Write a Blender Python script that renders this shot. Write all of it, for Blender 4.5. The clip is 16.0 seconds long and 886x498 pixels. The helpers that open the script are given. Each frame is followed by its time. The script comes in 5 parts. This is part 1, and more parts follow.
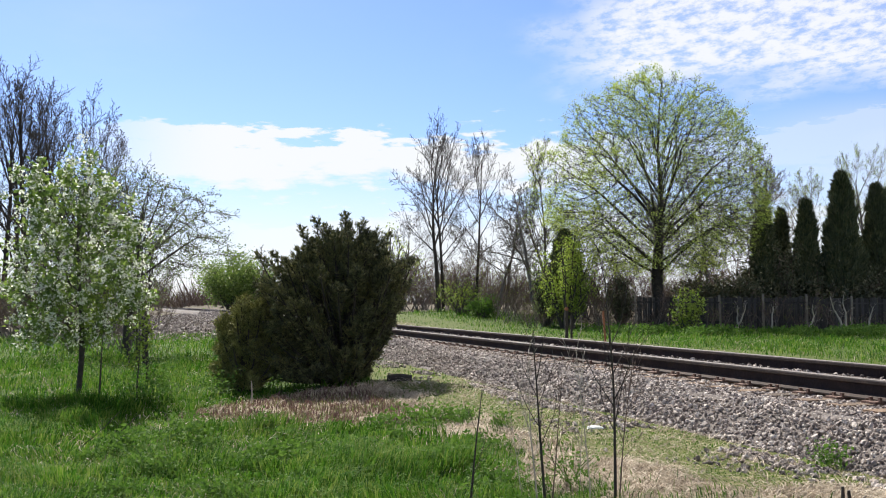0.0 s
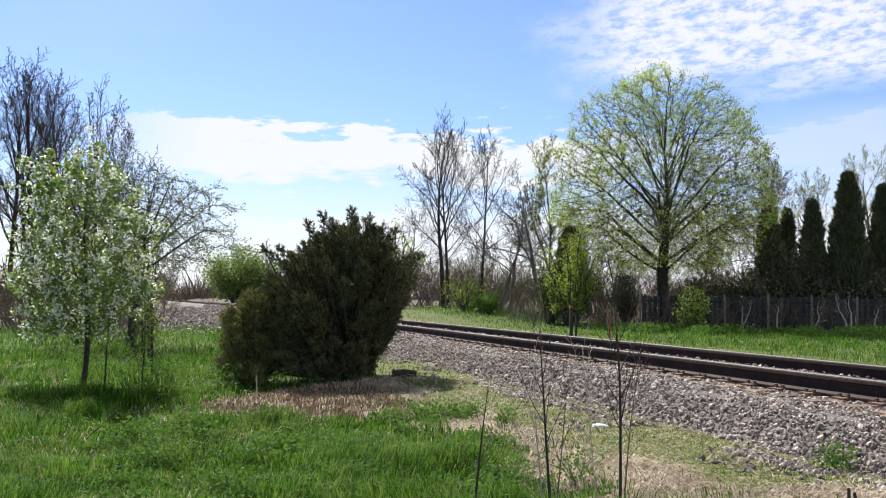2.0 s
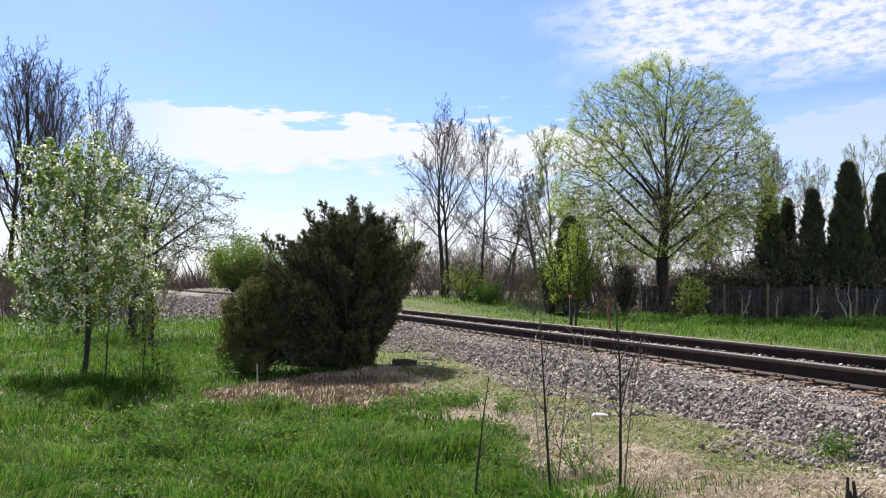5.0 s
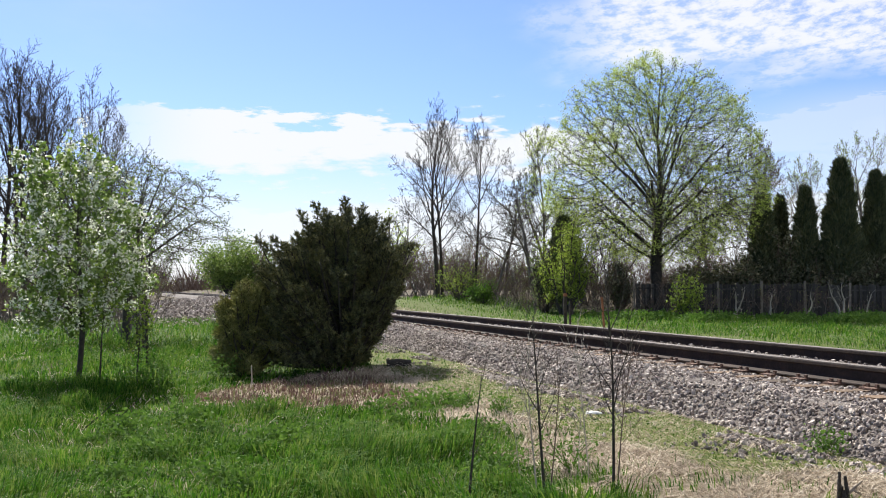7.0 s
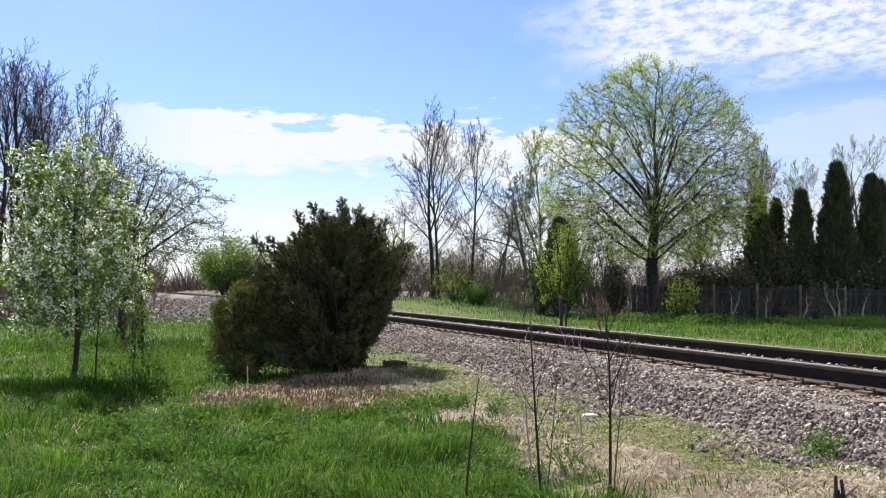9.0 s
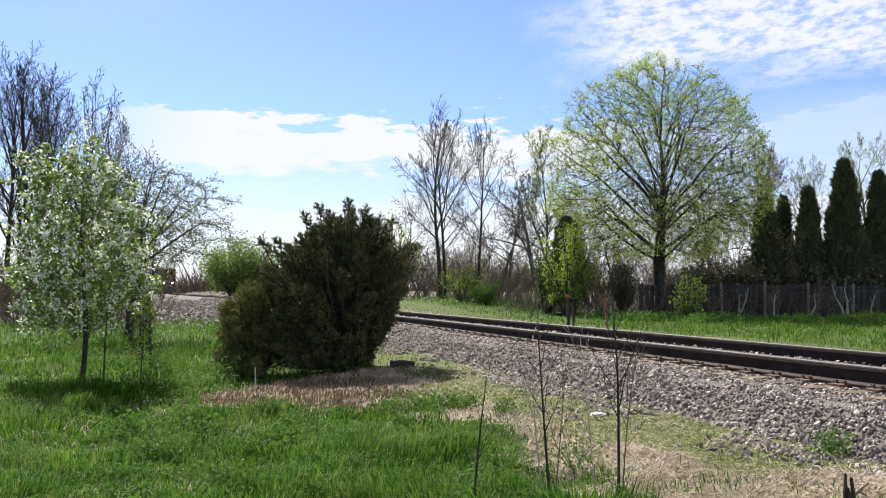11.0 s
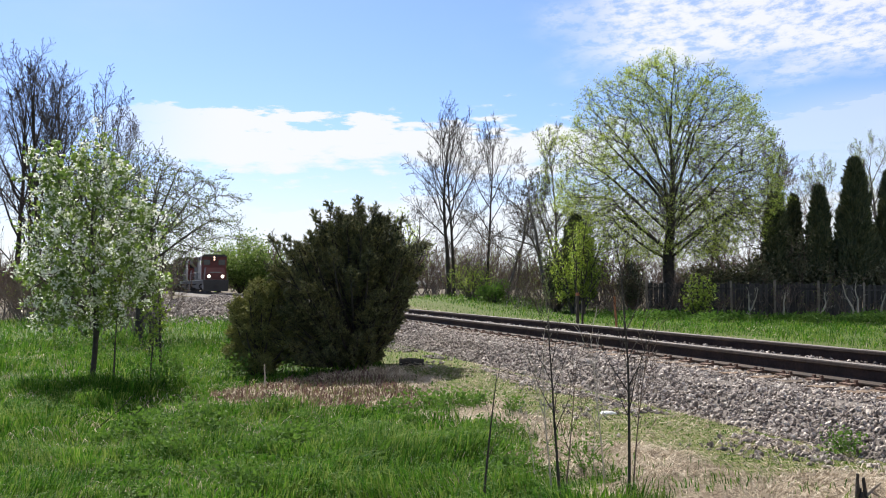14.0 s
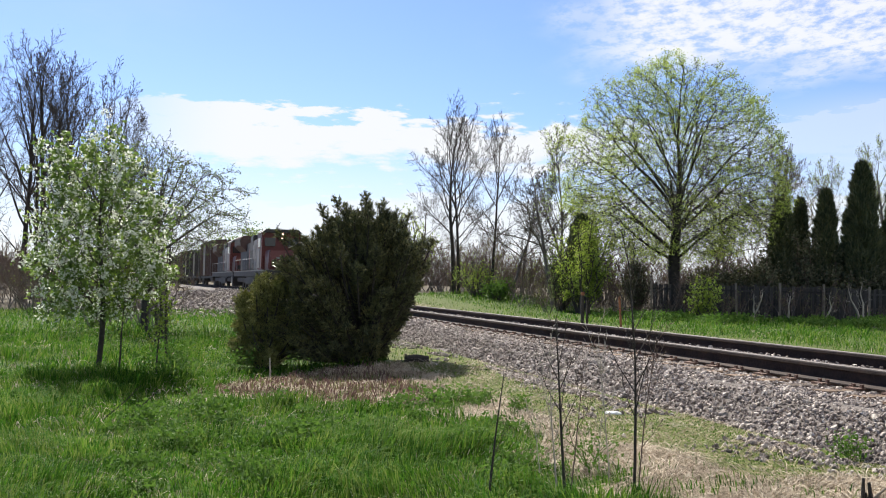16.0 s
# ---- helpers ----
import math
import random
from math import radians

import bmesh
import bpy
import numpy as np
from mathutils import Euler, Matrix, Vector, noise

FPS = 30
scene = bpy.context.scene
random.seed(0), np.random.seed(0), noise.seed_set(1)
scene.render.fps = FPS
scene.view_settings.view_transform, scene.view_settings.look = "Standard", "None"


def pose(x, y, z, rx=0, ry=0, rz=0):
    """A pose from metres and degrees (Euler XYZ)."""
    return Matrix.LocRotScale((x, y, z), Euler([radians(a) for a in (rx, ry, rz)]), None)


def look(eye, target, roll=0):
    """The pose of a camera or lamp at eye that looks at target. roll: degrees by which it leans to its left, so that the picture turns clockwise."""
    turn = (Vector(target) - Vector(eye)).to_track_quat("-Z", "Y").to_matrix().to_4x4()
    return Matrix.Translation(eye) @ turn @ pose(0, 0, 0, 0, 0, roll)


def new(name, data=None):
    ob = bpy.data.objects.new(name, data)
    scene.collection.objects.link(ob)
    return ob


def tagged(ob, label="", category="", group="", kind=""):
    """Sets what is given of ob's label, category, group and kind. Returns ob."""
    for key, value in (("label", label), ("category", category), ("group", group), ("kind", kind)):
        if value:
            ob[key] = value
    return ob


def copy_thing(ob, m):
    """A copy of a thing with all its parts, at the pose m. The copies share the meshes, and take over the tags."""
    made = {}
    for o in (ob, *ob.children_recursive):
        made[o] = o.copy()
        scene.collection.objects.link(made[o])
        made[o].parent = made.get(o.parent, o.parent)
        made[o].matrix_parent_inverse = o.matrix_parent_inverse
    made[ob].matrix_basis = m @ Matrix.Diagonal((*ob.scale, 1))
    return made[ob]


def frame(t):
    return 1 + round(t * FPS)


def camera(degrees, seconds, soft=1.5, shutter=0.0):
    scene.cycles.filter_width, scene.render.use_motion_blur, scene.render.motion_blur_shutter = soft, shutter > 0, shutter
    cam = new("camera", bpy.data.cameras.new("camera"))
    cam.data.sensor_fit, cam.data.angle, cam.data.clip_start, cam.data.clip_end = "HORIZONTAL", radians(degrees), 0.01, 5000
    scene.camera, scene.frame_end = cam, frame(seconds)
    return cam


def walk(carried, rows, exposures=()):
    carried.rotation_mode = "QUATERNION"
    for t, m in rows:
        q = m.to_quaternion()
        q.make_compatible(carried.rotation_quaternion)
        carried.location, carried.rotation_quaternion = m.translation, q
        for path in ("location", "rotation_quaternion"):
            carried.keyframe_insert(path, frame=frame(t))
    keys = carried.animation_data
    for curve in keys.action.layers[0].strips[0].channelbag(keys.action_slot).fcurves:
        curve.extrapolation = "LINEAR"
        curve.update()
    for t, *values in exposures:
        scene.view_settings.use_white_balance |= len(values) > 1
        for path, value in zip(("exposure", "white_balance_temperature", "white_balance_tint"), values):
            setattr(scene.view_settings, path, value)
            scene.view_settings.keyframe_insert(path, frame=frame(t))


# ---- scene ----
import collections

cam = camera(48.0, 16.0, soft=1.05)
PATH = [
    (0, (0.01, 0.029, 1.5), (0.008, 2.026, 1.607), -0.2),
    (0.5, (0.012, 0.033, 1.498), (0.007, 2.03, 1.605), -0.3),
    (1, (0.007, 0.034, 1.501), (-0.001, 2.031, 1.605), -0.2),
    (1.5, (0.003, 0.027, 1.499), (-0.007, 2.024, 1.601), 0.0),
    (2, (-0.008, 0.036, 1.501), (-0.02, 2.033, 1.6), 0.5),
    (2.5, (-0.013, 0.027, 1.505), (-0.026, 2.025, 1.6), 0.7),
    (3, (-0.015, 0.037, 1.503), (-0.029, 2.035, 1.596), 0.6),
    (3.5, (-0.018, 0.023, 1.501), (-0.031, 2.021, 1.591), 0.6),
    (4, (-0.02, 0.028, 1.501), (-0.032, 2.026, 1.586), 0.6),
    (6.5, (-0.002, 0.004, 1.498), (-0.007, 2.003, 1.574), 0.2),
    (7, (0.0, 0.002, 1.5), (0.0, 2.0, 1.578), -0.0),
    (7.5, (-0.002, -0.001, 1.499), (0.002, 1.997, 1.58), 0.2),
    (8, (-0.005, 0.003, 1.5), (0.001, 2.001, 1.581), 0.3),
    (8.5, (-0.007, 0.004, 1.5), (0.001, 2.002, 1.581), 0.3),
    (9, (-0.011, 0.006, 1.501), (-0.003, 2.004, 1.582), 0.3),
    (11.5, (-0.012, 0.012, 1.501), (-0.023, 2.01, 1.581), -0.2),
    (12, (-0.01, 0.014, 1.502), (-0.025, 2.012, 1.581), -0.3),
    (12.5, (-0.014, 0.016, 1.502), (-0.031, 2.015, 1.581), -0.2),
    (13, (-0.012, 0.018, 1.503), (-0.03, 2.016, 1.581), -0.1),
    (13.5, (-0.019, 0.015, 1.505), (-0.038, 2.013, 1.581), 0.0),
    (14, (-0.024, 0.019, 1.504), (-0.047, 2.018, 1.58), 0.1),
    (14.5, (-0.026, 0.024, 1.503), (-0.052, 2.023, 1.577), 0.1),
    (15, (-0.037, 0.019, 1.506), (-0.065, 2.018, 1.578), 0.4),
    (15.5, (-0.047, 0.004, 1.505), (-0.077, 2.002, 1.575), 0.8),
    (16, (-0.054, 0.006, 1.506), (-0.087, 2.005, 1.576), 1.1),
]
walk(cam, [(t, look(eye, target, roll)) for t, eye, target, roll in PATH])

# ---------------------------------------------------------------- light
SUN_DIR = Vector((-0.47, 1.05, 1.02)).normalized()
world = bpy.data.worlds.new("sky")
scene.world = world
world.use_nodes = True
scene.view_settings.exposure = 1.12


def build_sky():
    nt = world.node_tree
    nt.nodes.clear()
    N, L = nt.nodes.new, nt.links.new

    def mth(op, a, b=None, c=None, clamp=False):
        n = N("ShaderNodeMath")
        n.operation, n.use_clamp = op, clamp
        for i, v in enumerate((a, b, c)):
            if v is None:
                continue
            if isinstance(v, (int, float)):
                n.inputs[i].default_value = v
            else:
                L(v, n.inputs[i])
        return n.outputs[0]

    def step(v, lo, hi):
        n = N("ShaderNodeMapRange")
        n.interpolation_type = "SMOOTHSTEP"
        L(v, n.inputs["Value"])
        n.inputs["From Min"].default_value, n.inputs["From Max"].default_value = lo, hi
        return n.outputs["Result"]

    def fbm(vec, scale, detail, rough=0.55):
        n = N("ShaderNodeTexNoise")
        L(vec, n.inputs["Vector"])
        n.inputs["Scale"].default_value, n.inputs["Detail"].default_value = scale, detail
        n.inputs["Roughness"].default_value = rough
        return n.outputs["Fac"]

    sky = N("ShaderNodeTexSky")
    sky.sky_type, sky.sun_disc = "NISHITA", False
    sky.sun_elevation = math.asin(SUN_DIR.z)
    sky.sun_rotation = math.atan2(SUN_DIR.x, SUN_DIR.y)
    sky.air_density, sky.dust_density, sky.ozone_density = 1.0, 0.3, 2.0
    tc = N("ShaderNodeTexCoord")
    sep = N("ShaderNodeSeparateXYZ")
    L(tc.outputs["Generated"], sep.inputs[0])
    x, y, z = sep.outputs
    zz = mth("MAXIMUM", z, 0.0)
    den = mth("ADD", zz, 0.10)
    comb = N("ShaderNodeCombineXYZ")
    L(mth("DIVIDE", x, den), comb.inputs[0])
    L(mth("DIVIDE", y, den), comb.inputs[1])
    flat = comb.outputs[0]
    # low cumulus bank towards the horizon
    low = N("ShaderNodeMapping")
    L(tc.outputs["Generated"], low.inputs["Vector"])
    low.inputs["Scale"].default_value = (15.0, 15.0, 60.0)
    ragged = fbm(low.outputs[0], 1.0, 8.0, 0.62)
    zr = mth("ADD", zz, mth("MULTIPLY_ADD", ragged, -0.12, 0.06))
    tan_az = mth("DIVIDE", x, mth("MAXIMUM", y, 0.05))
    bank = mth("MULTIPLY", step(zr, 0.100, 0.128), mth("SUBTRACT", 1.0, step(zr, 0.160, 0.170)))
    bank = mth("MULTIPLY", bank, step(tan_az, -0.42, -0.22))
    bank = mth("MULTIPLY", bank, mth("SUBTRACT", 0.96, mth("MULTIPLY", step(tan_az, 0.10, 0.22), 0.55)))
    under = mth("MULTIPLY", mth("SUBTRACT", 1.0, step(zr, 0.078, 0.100)), mth("MULTIPLY", step(tan_az, -0.32, -0.16), 0.82))
    bank = mth("MAXIMUM", bank, under)
    # horizon haze, thinned behind the camera, out of view, to lessen fill light
    haze = mth("MULTIPLY", mth("SUBTRACT", 1.0, step(zz, 0.02, 0.17)), mth("MULTIPLY_ADD", step(y, -0.3, 0.5), 0.45, 0.20))
    # high rippled cloud field
    hi = N("ShaderNodeMapping")
    L(flat, hi.inputs["Vector"])
    hi.inputs["Rotation"].default_value = (0, 0, 0.5)
    hi.inputs["Scale"].default_value = (1.5, 1.1, 1.0)
    big = fbm(hi.outputs[0], 0.9, 3.0)
    fine = fbm(hi.outputs[0], 11.0, 6.0, 0.65)
    edge = mth("ADD", tan_az, mth("MULTIPLY_ADD", big, 0.36, -0.18))
    high = mth("MULTIPLY", step(edge, 0.10, 0.21), step(mth("MULTIPLY_ADD", big, 0.12, zz), 0.245, 0.285))
    field = mth("MULTIPLY", high, mth("MULTIPLY_ADD", step(fine, 0.34, 0.58), 0.72, 0.22))
    veil = mth("MULTIPLY", step(fbm(hi.outputs[0], 0.45, 6.0, 0.6), 0.50, 0.85), 0.18)
    right = mth("MULTIPLY", step(tan_az, 0.22, 0.45), mth("MULTIPLY", mth("SUBTRACT", 1.0, step(zz, 0.15, 0.20)), 0.45), None, True)
    cover = mth("MAXIMUM", mth("MAXIMUM", bank, haze), mth("MAXIMUM", field, mth("MAXIMUM", veil, right)), None, True)
    mix = N("ShaderNodeMix")
    mix.data_type = "RGBA"
    L(cover, mix.inputs["Factor"])
    # sky gain: brighter, bluer low down; dimmed overhead, out of view, to deepen shadows
    tone = N("ShaderNodeMix")
    tone.data_type = "RGBA"
    L(step(zz, 0.30, 0.75), tone.inputs["Factor"])
    tone.inputs["A"].default_value = (1.24, 1.42, 1.99, 1)
    tone.inputs["B"].default_value = (0.40, 0.44, 0.52, 1)
    lit = N("ShaderNodeMix")
    lit.data_type, lit.blend_type = "RGBA", "MULTIPLY"
    lit.inputs["Factor"].default_value = 1.0
    L(sky.outputs[0], lit.inputs["A"])
    L(tone.outputs["Result"], lit.inputs["B"])
    L(lit.outputs["Result"], mix.inputs["A"])
    mix.inputs["B"].default_value = (12.6, 12.8, 13.0, 1)
    bg = N("ShaderNodeBackground")
    L(mix.outputs["Result"], bg.inputs[0])
    bg.inputs[1].default_value = 0.0352
    out = N("ShaderNodeOutputWorld")
    L(bg.outputs[0], out.inputs[0])


build_sky()
sun_data = bpy.data.lights.new("sun", "SUN")
sun_data.energy, sun_data.angle, sun_data.color = 5.0, radians(0.5), (1.0, 0.95, 0.87)
sun = new("sun", sun_data)
sun.matrix_world = look(SUN_DIR * 60, (0, 0, 0))


# ---------------------------------------------------------------- materials
def material(name, colors, rough=0.8, scale=5.0, bump=0.3, bump_scale=None, metal=0.0, translucent=0.0, per_object=0.0,
             per_island=0.0, spec=0.5, emit=None, coords="Object"):
    """Noise-mixed colours at two scales, with relief."""
    m = bpy.data.materials.new(name)
    m.use_nodes = True
    nt = m.node_tree
    N, L = nt.nodes.new, nt.links.new
    bsdf = nt.nodes["Principled BSDF"]
    out = nt.nodes["Material Output"]
    tc = N("ShaderNodeTexCoord")
    n1 = N("ShaderNodeTexNoise")
    n1.inputs["Scale"].default_value, n1.inputs["Detail"].default_value = scale, 6.0
    n2 = N("ShaderNodeTexNoise")
    n2.inputs["Scale"].default_value, n2.inputs["Detail"].default_value = scale * 7.3, 4.0
    for n in (n1, n2):
        L(tc.outputs[coords], n.inputs["Vector"])
    add = N("ShaderNodeMath")
    add.operation = "MULTIPLY_ADD"
    L(n2.outputs["Fac"], add.inputs[0])
    add.inputs[1].default_value = 0.45
    mul = N("ShaderNodeMath")
    mul.operation = "MULTIPLY"
    L(n1.outputs["Fac"], mul.inputs[0])
    mul.inputs[1].default_value = 0.55
    L(mul.outputs[0], add.inputs[2])
    fac = add.outputs[0]
    for amount, kind in ((per_object, "o"), (per_island, "i")):
        if amount:
            if kind == "o":
                r = N("ShaderNodeObjectInfo").outputs["Random"]
            else:
                r = N("ShaderNodeNewGeometry").outputs["Random Per Island"]
            a = N("ShaderNodeMath")
            a.operation = "MULTIPLY_ADD"
            L(r, a.inputs[0])
            a.inputs[1].default_value = amount
            s = N("ShaderNodeMath")
            s.operation = "SUBTRACT"
            L(fac, s.inputs[0])
            s.inputs[1].default_value = amount / 2
            L(s.outputs[0], a.inputs[2])
            fac = a.outputs[0]
    ramp = N("ShaderNodeValToRGB")
    els = ramp.color_ramp.elements
    k = len(colors)
    while len(els) < k:
        els.new(0.5)
    for i, c in enumerate(colors):
        els[i].position = 0.28 + 0.44 * i / max(k - 1, 1)
        els[i].color = (*c, 1)
    L(fac, ramp.inputs[0])
    L(ramp.outputs[0], bsdf.inputs["Base Color"])
    bsdf.inputs["Roughness"].default_value = rough
    bsdf.inputs["Metallic"].default_value = metal
    bsdf.inputs["Specular IOR Level"].default_value = spec
    if bump:
        b = N("ShaderNodeBump")
        b.inputs["Strength"].default_value = bump
        b.inputs["Distance"].default_value = 0.02
        nb = N("ShaderNodeTexNoise")
        nb.inputs["Scale"].default_value, nb.inputs["Detail"].default_value = bump_scale or scale * 10, 5.0
        L(tc.outputs[coords], nb.inputs["Vector"])
        L(nb.outputs["Fac"], b.inputs["Height"])
        L(b.outputs[0], bsdf.inputs["Normal"])
    if translucent:
        tr = N("ShaderNodeBsdfTranslucent")
        L(ramp.outputs[0], tr.inputs["Color"])
        mx = N("ShaderNodeMixShader")
        mx.inputs[0].default_value = translucent
        L(bsdf.outputs[0], mx.inputs[1])
        L(tr.outputs[0], mx.inputs[2])
        L(mx.outputs[0], out.inputs["Surface"])
    if emit:
        bsdf.inputs["Emission Color"].default_value = (*emit[0], 1)
        bsdf.inputs["Emission Strength"].default_value = emit[1]
    return m


M = dict(
    bark=material("dark_bark", [(0.016, 0.013, 0.011), (0.042, 0.035, 0.029), (0.08, 0.068, 0.058)], 0.95, 3.0, 0.8),
    bark_grey=material("grey_bark", [(0.07, 0.06, 0.052), (0.15, 0.13, 0.115), (0.24, 0.215, 0.19)], 0.95, 2.0, 0.6),
    twig=material("twigs", [(0.035, 0.029, 0.026), (0.085, 0.072, 0.064)], 0.9, 3.0, 0.0),
    twig_brown=material("brown_twigs", [(0.085, 0.055, 0.042), (0.17, 0.12, 0.095)], 0.9, 3.0, 0.0),
    dead=material("bleached_wood", [(0.30, 0.26, 0.21), (0.50, 0.45, 0.38)], 0.9, 4.0, 0.3),
    maple=material("spring_maple_leaf", [(0.20, 0.28, 0.042), (0.30, 0.39, 0.068), (0.40, 0.47, 0.105)], 0.6, 0.6, 0.0, translucent=0.5, per_island=0.3),
    fresh=material("fresh_green_leaf", [(0.14, 0.21, 0.025), (0.25, 0.34, 0.045), (0.37, 0.45, 0.085)], 0.55, 1.5, 0.0, translucent=0.45, per_island=0.35),
    olive=material("olive_leaf", [(0.09, 0.125, 0.04), (0.17, 0.21, 0.075)], 0.6, 1.5, 0.0, translucent=0.4, per_island=0.35),
    pear_leaf=material("young_pear_leaf", [(0.08, 0.135, 0.022), (0.14, 0.22, 0.04), (0.28, 0.37, 0.085)], 0.5, 1.5, 0.0, translucent=0.35, per_island=0.4),
    blossom=material("white_blossom", [(0.68, 0.70, 0.58), (0.86, 0.87, 0.79)], 0.7, 3.0, 0.0, translucent=0.35, per_island=0.3),
    cedar=material("cedar_foliage", [(0.050, 0.060, 0.032), (0.135, 0.146, 0.068), (0.30, 0.285, 0.11)], 0.75, 1.6, 0.0, translucent=0.38, per_island=0.35),
    juniper=material("olive_juniper_foliage", [(0.13, 0.14, 0.05), (0.27, 0.28, 0.10), (0.45, 0.44, 0.16)], 0.75, 1.6, 0.0, translucent=0.42, per_island=0.35),
    thuja=material("arborvitae_foliage", [(0.034, 0.044, 0.022), (0.085, 0.098, 0.045), (0.16, 0.15, 0.07)], 0.8, 1.2, 0.0, translucent=0.1, per_island=0.3),
    yew=material("dark_shrub_foliage", [(0.042, 0.050, 0.026), (0.11, 0.112, 0.060), (0.19, 0.165, 0.095)], 0.8, 1.2, 0.0, translucent=0.12, per_island=0.3),
    grass=material("lawn_grass", [(0.018, 0.062, 0.006), (0.040, 0.126, 0.009), (0.085, 0.175, 0.016), (0.16, 0.22, 0.045)], 0.8, 0.7, 0.0, spec=0.12, translucent=0.45, per_island=0.5),
    straw=material("dry_straw", [(0.20, 0.15, 0.105), (0.40, 0.33, 0.245), (0.65, 0.57, 0.455)], 0.8, 1.5, 0.0, translucent=0.25, per_island=0.4),
    weed=material("weed_leaf", [(0.055, 0.125, 0.014), (0.125, 0.225, 0.035)], 0.85, 3.0, 0.0, translucent=0.35, per_island=0.4),
    nettle=material("purple_weed", [(0.09, 0.050, 0.042), (0.17, 0.10, 0.085), (0.16, 0.16, 0.06)], 0.7, 3.0, 0.0, translucent=0.25, per_island=0.5),
    stone=material("ballast_stone", [(0.12, 0.095, 0.085), (0.28, 0.235, 0.208), (0.52, 0.46, 0.41)] , 0.85, 6.0, 0.5, per_island=0.55),
    stone_one=material("loose_ballast_stone", [(0.12, 0.095, 0.085), (0.28, 0.235, 0.208), (0.52, 0.46, 0.41)] , 0.85, 6.0, 0.5, per_object=0.55),
    bed=material("ballast_fines", [(0.045, 0.036, 0.032), (0.11, 0.092, 0.083), (0.19, 0.165, 0.15)], 0.95, 7.0, 0.9, 45.0),
    rail=material("rusted_rail_steel", [(0.016, 0.011, 0.010), (0.035, 0.023, 0.019), (0.07, 0.042, 0.032)], 0.85, 4.0, 0.3, spec=0.25),
    railtop=material("polished_rail_head", [(0.06, 0.048, 0.044), (0.12, 0.10, 0.093)], 0.72, 6.0, 0.05, metal=0.1, spec=0.4),
    tie=material("weathered_tie_timber", [(0.05, 0.036, 0.026), (0.13, 0.085, 0.055), (0.20, 0.13, 0.08)], 0.95, 5.0, 0.6, per_object=0.3),
    plate=material("rusty_tie_plate", [(0.085, 0.046, 0.034), (0.17, 0.10, 0.075)], 0.9, 8.0, 0.4, per_object=0.2),
    fence=material("weathered_fence_boards", [(0.022, 0.019, 0.017), (0.048, 0.042, 0.038), (0.085, 0.076, 0.07)], 0.9, 2.0, 0.5, per_object=0.35),
    soil=material("leaf_litter", [(0.09, 0.07, 0.045), (0.19, 0.15, 0.10)], 0.95, 3.0, 0.6),
    red=material("faded_red_paint", [(0.085, 0.016, 0.014), (0.14, 0.030, 0.025)], 0.5, 0.8, 0.1),
    black=material("sooty_black_paint", [(0.012, 0.012, 0.013), (0.04, 0.037, 0.036)], 0.6, 0.9, 0.1),
    grey=material("dusty_white_paint", [(0.13, 0.125, 0.12), (0.25, 0.245, 0.24)], 0.6, 0.8, 0.1),
    brown=material("oxide_brown_paint", [(0.062, 0.036, 0.030), (0.115, 0.066, 0.054)], 0.7, 0.6, 0.1),
    steel=material("grimy_steel", [(0.03, 0.027, 0.025), (0.09, 0.08, 0.075)], 0.7, 3.0, 0.2, metal=0.4),
    glass=material("cab_glass", [(0.01, 0.012, 0.014), (0.02, 0.024, 0.028)], 0.06, 1.0, 0.0),
    lamp=material("lit_lamp_lens", [(1.0, 0.93, 0.82), (1.0, 0.96, 0.9)], 0.3, 1.0, 0.0, emit=((1.0, 0.88, 0.74), 3.5)),
    marker=material("lit_marker_lens", [(1.0, 0.75, 0.65), (1.0, 0.8, 0.7)], 0.3, 1.0, 0.0, emit=((1.0, 0.50, 0.36), 1.6)),
    white=material("white_plastic_scrap", [(0.75, 0.75, 0.74), (0.85, 0.85, 0.84)], 0.5, 9.0, 0.3),
    orange=material("faded_orange_paint", [(0.22, 0.08, 0.04), (0.36, 0.14, 0.06)], 0.7, 4.0, 0.2),
    post=material("weathered_post", [(0.16, 0.13, 0.10), (0.30, 0.26, 0.21)], 0.9, 5.0, 0.4),
)


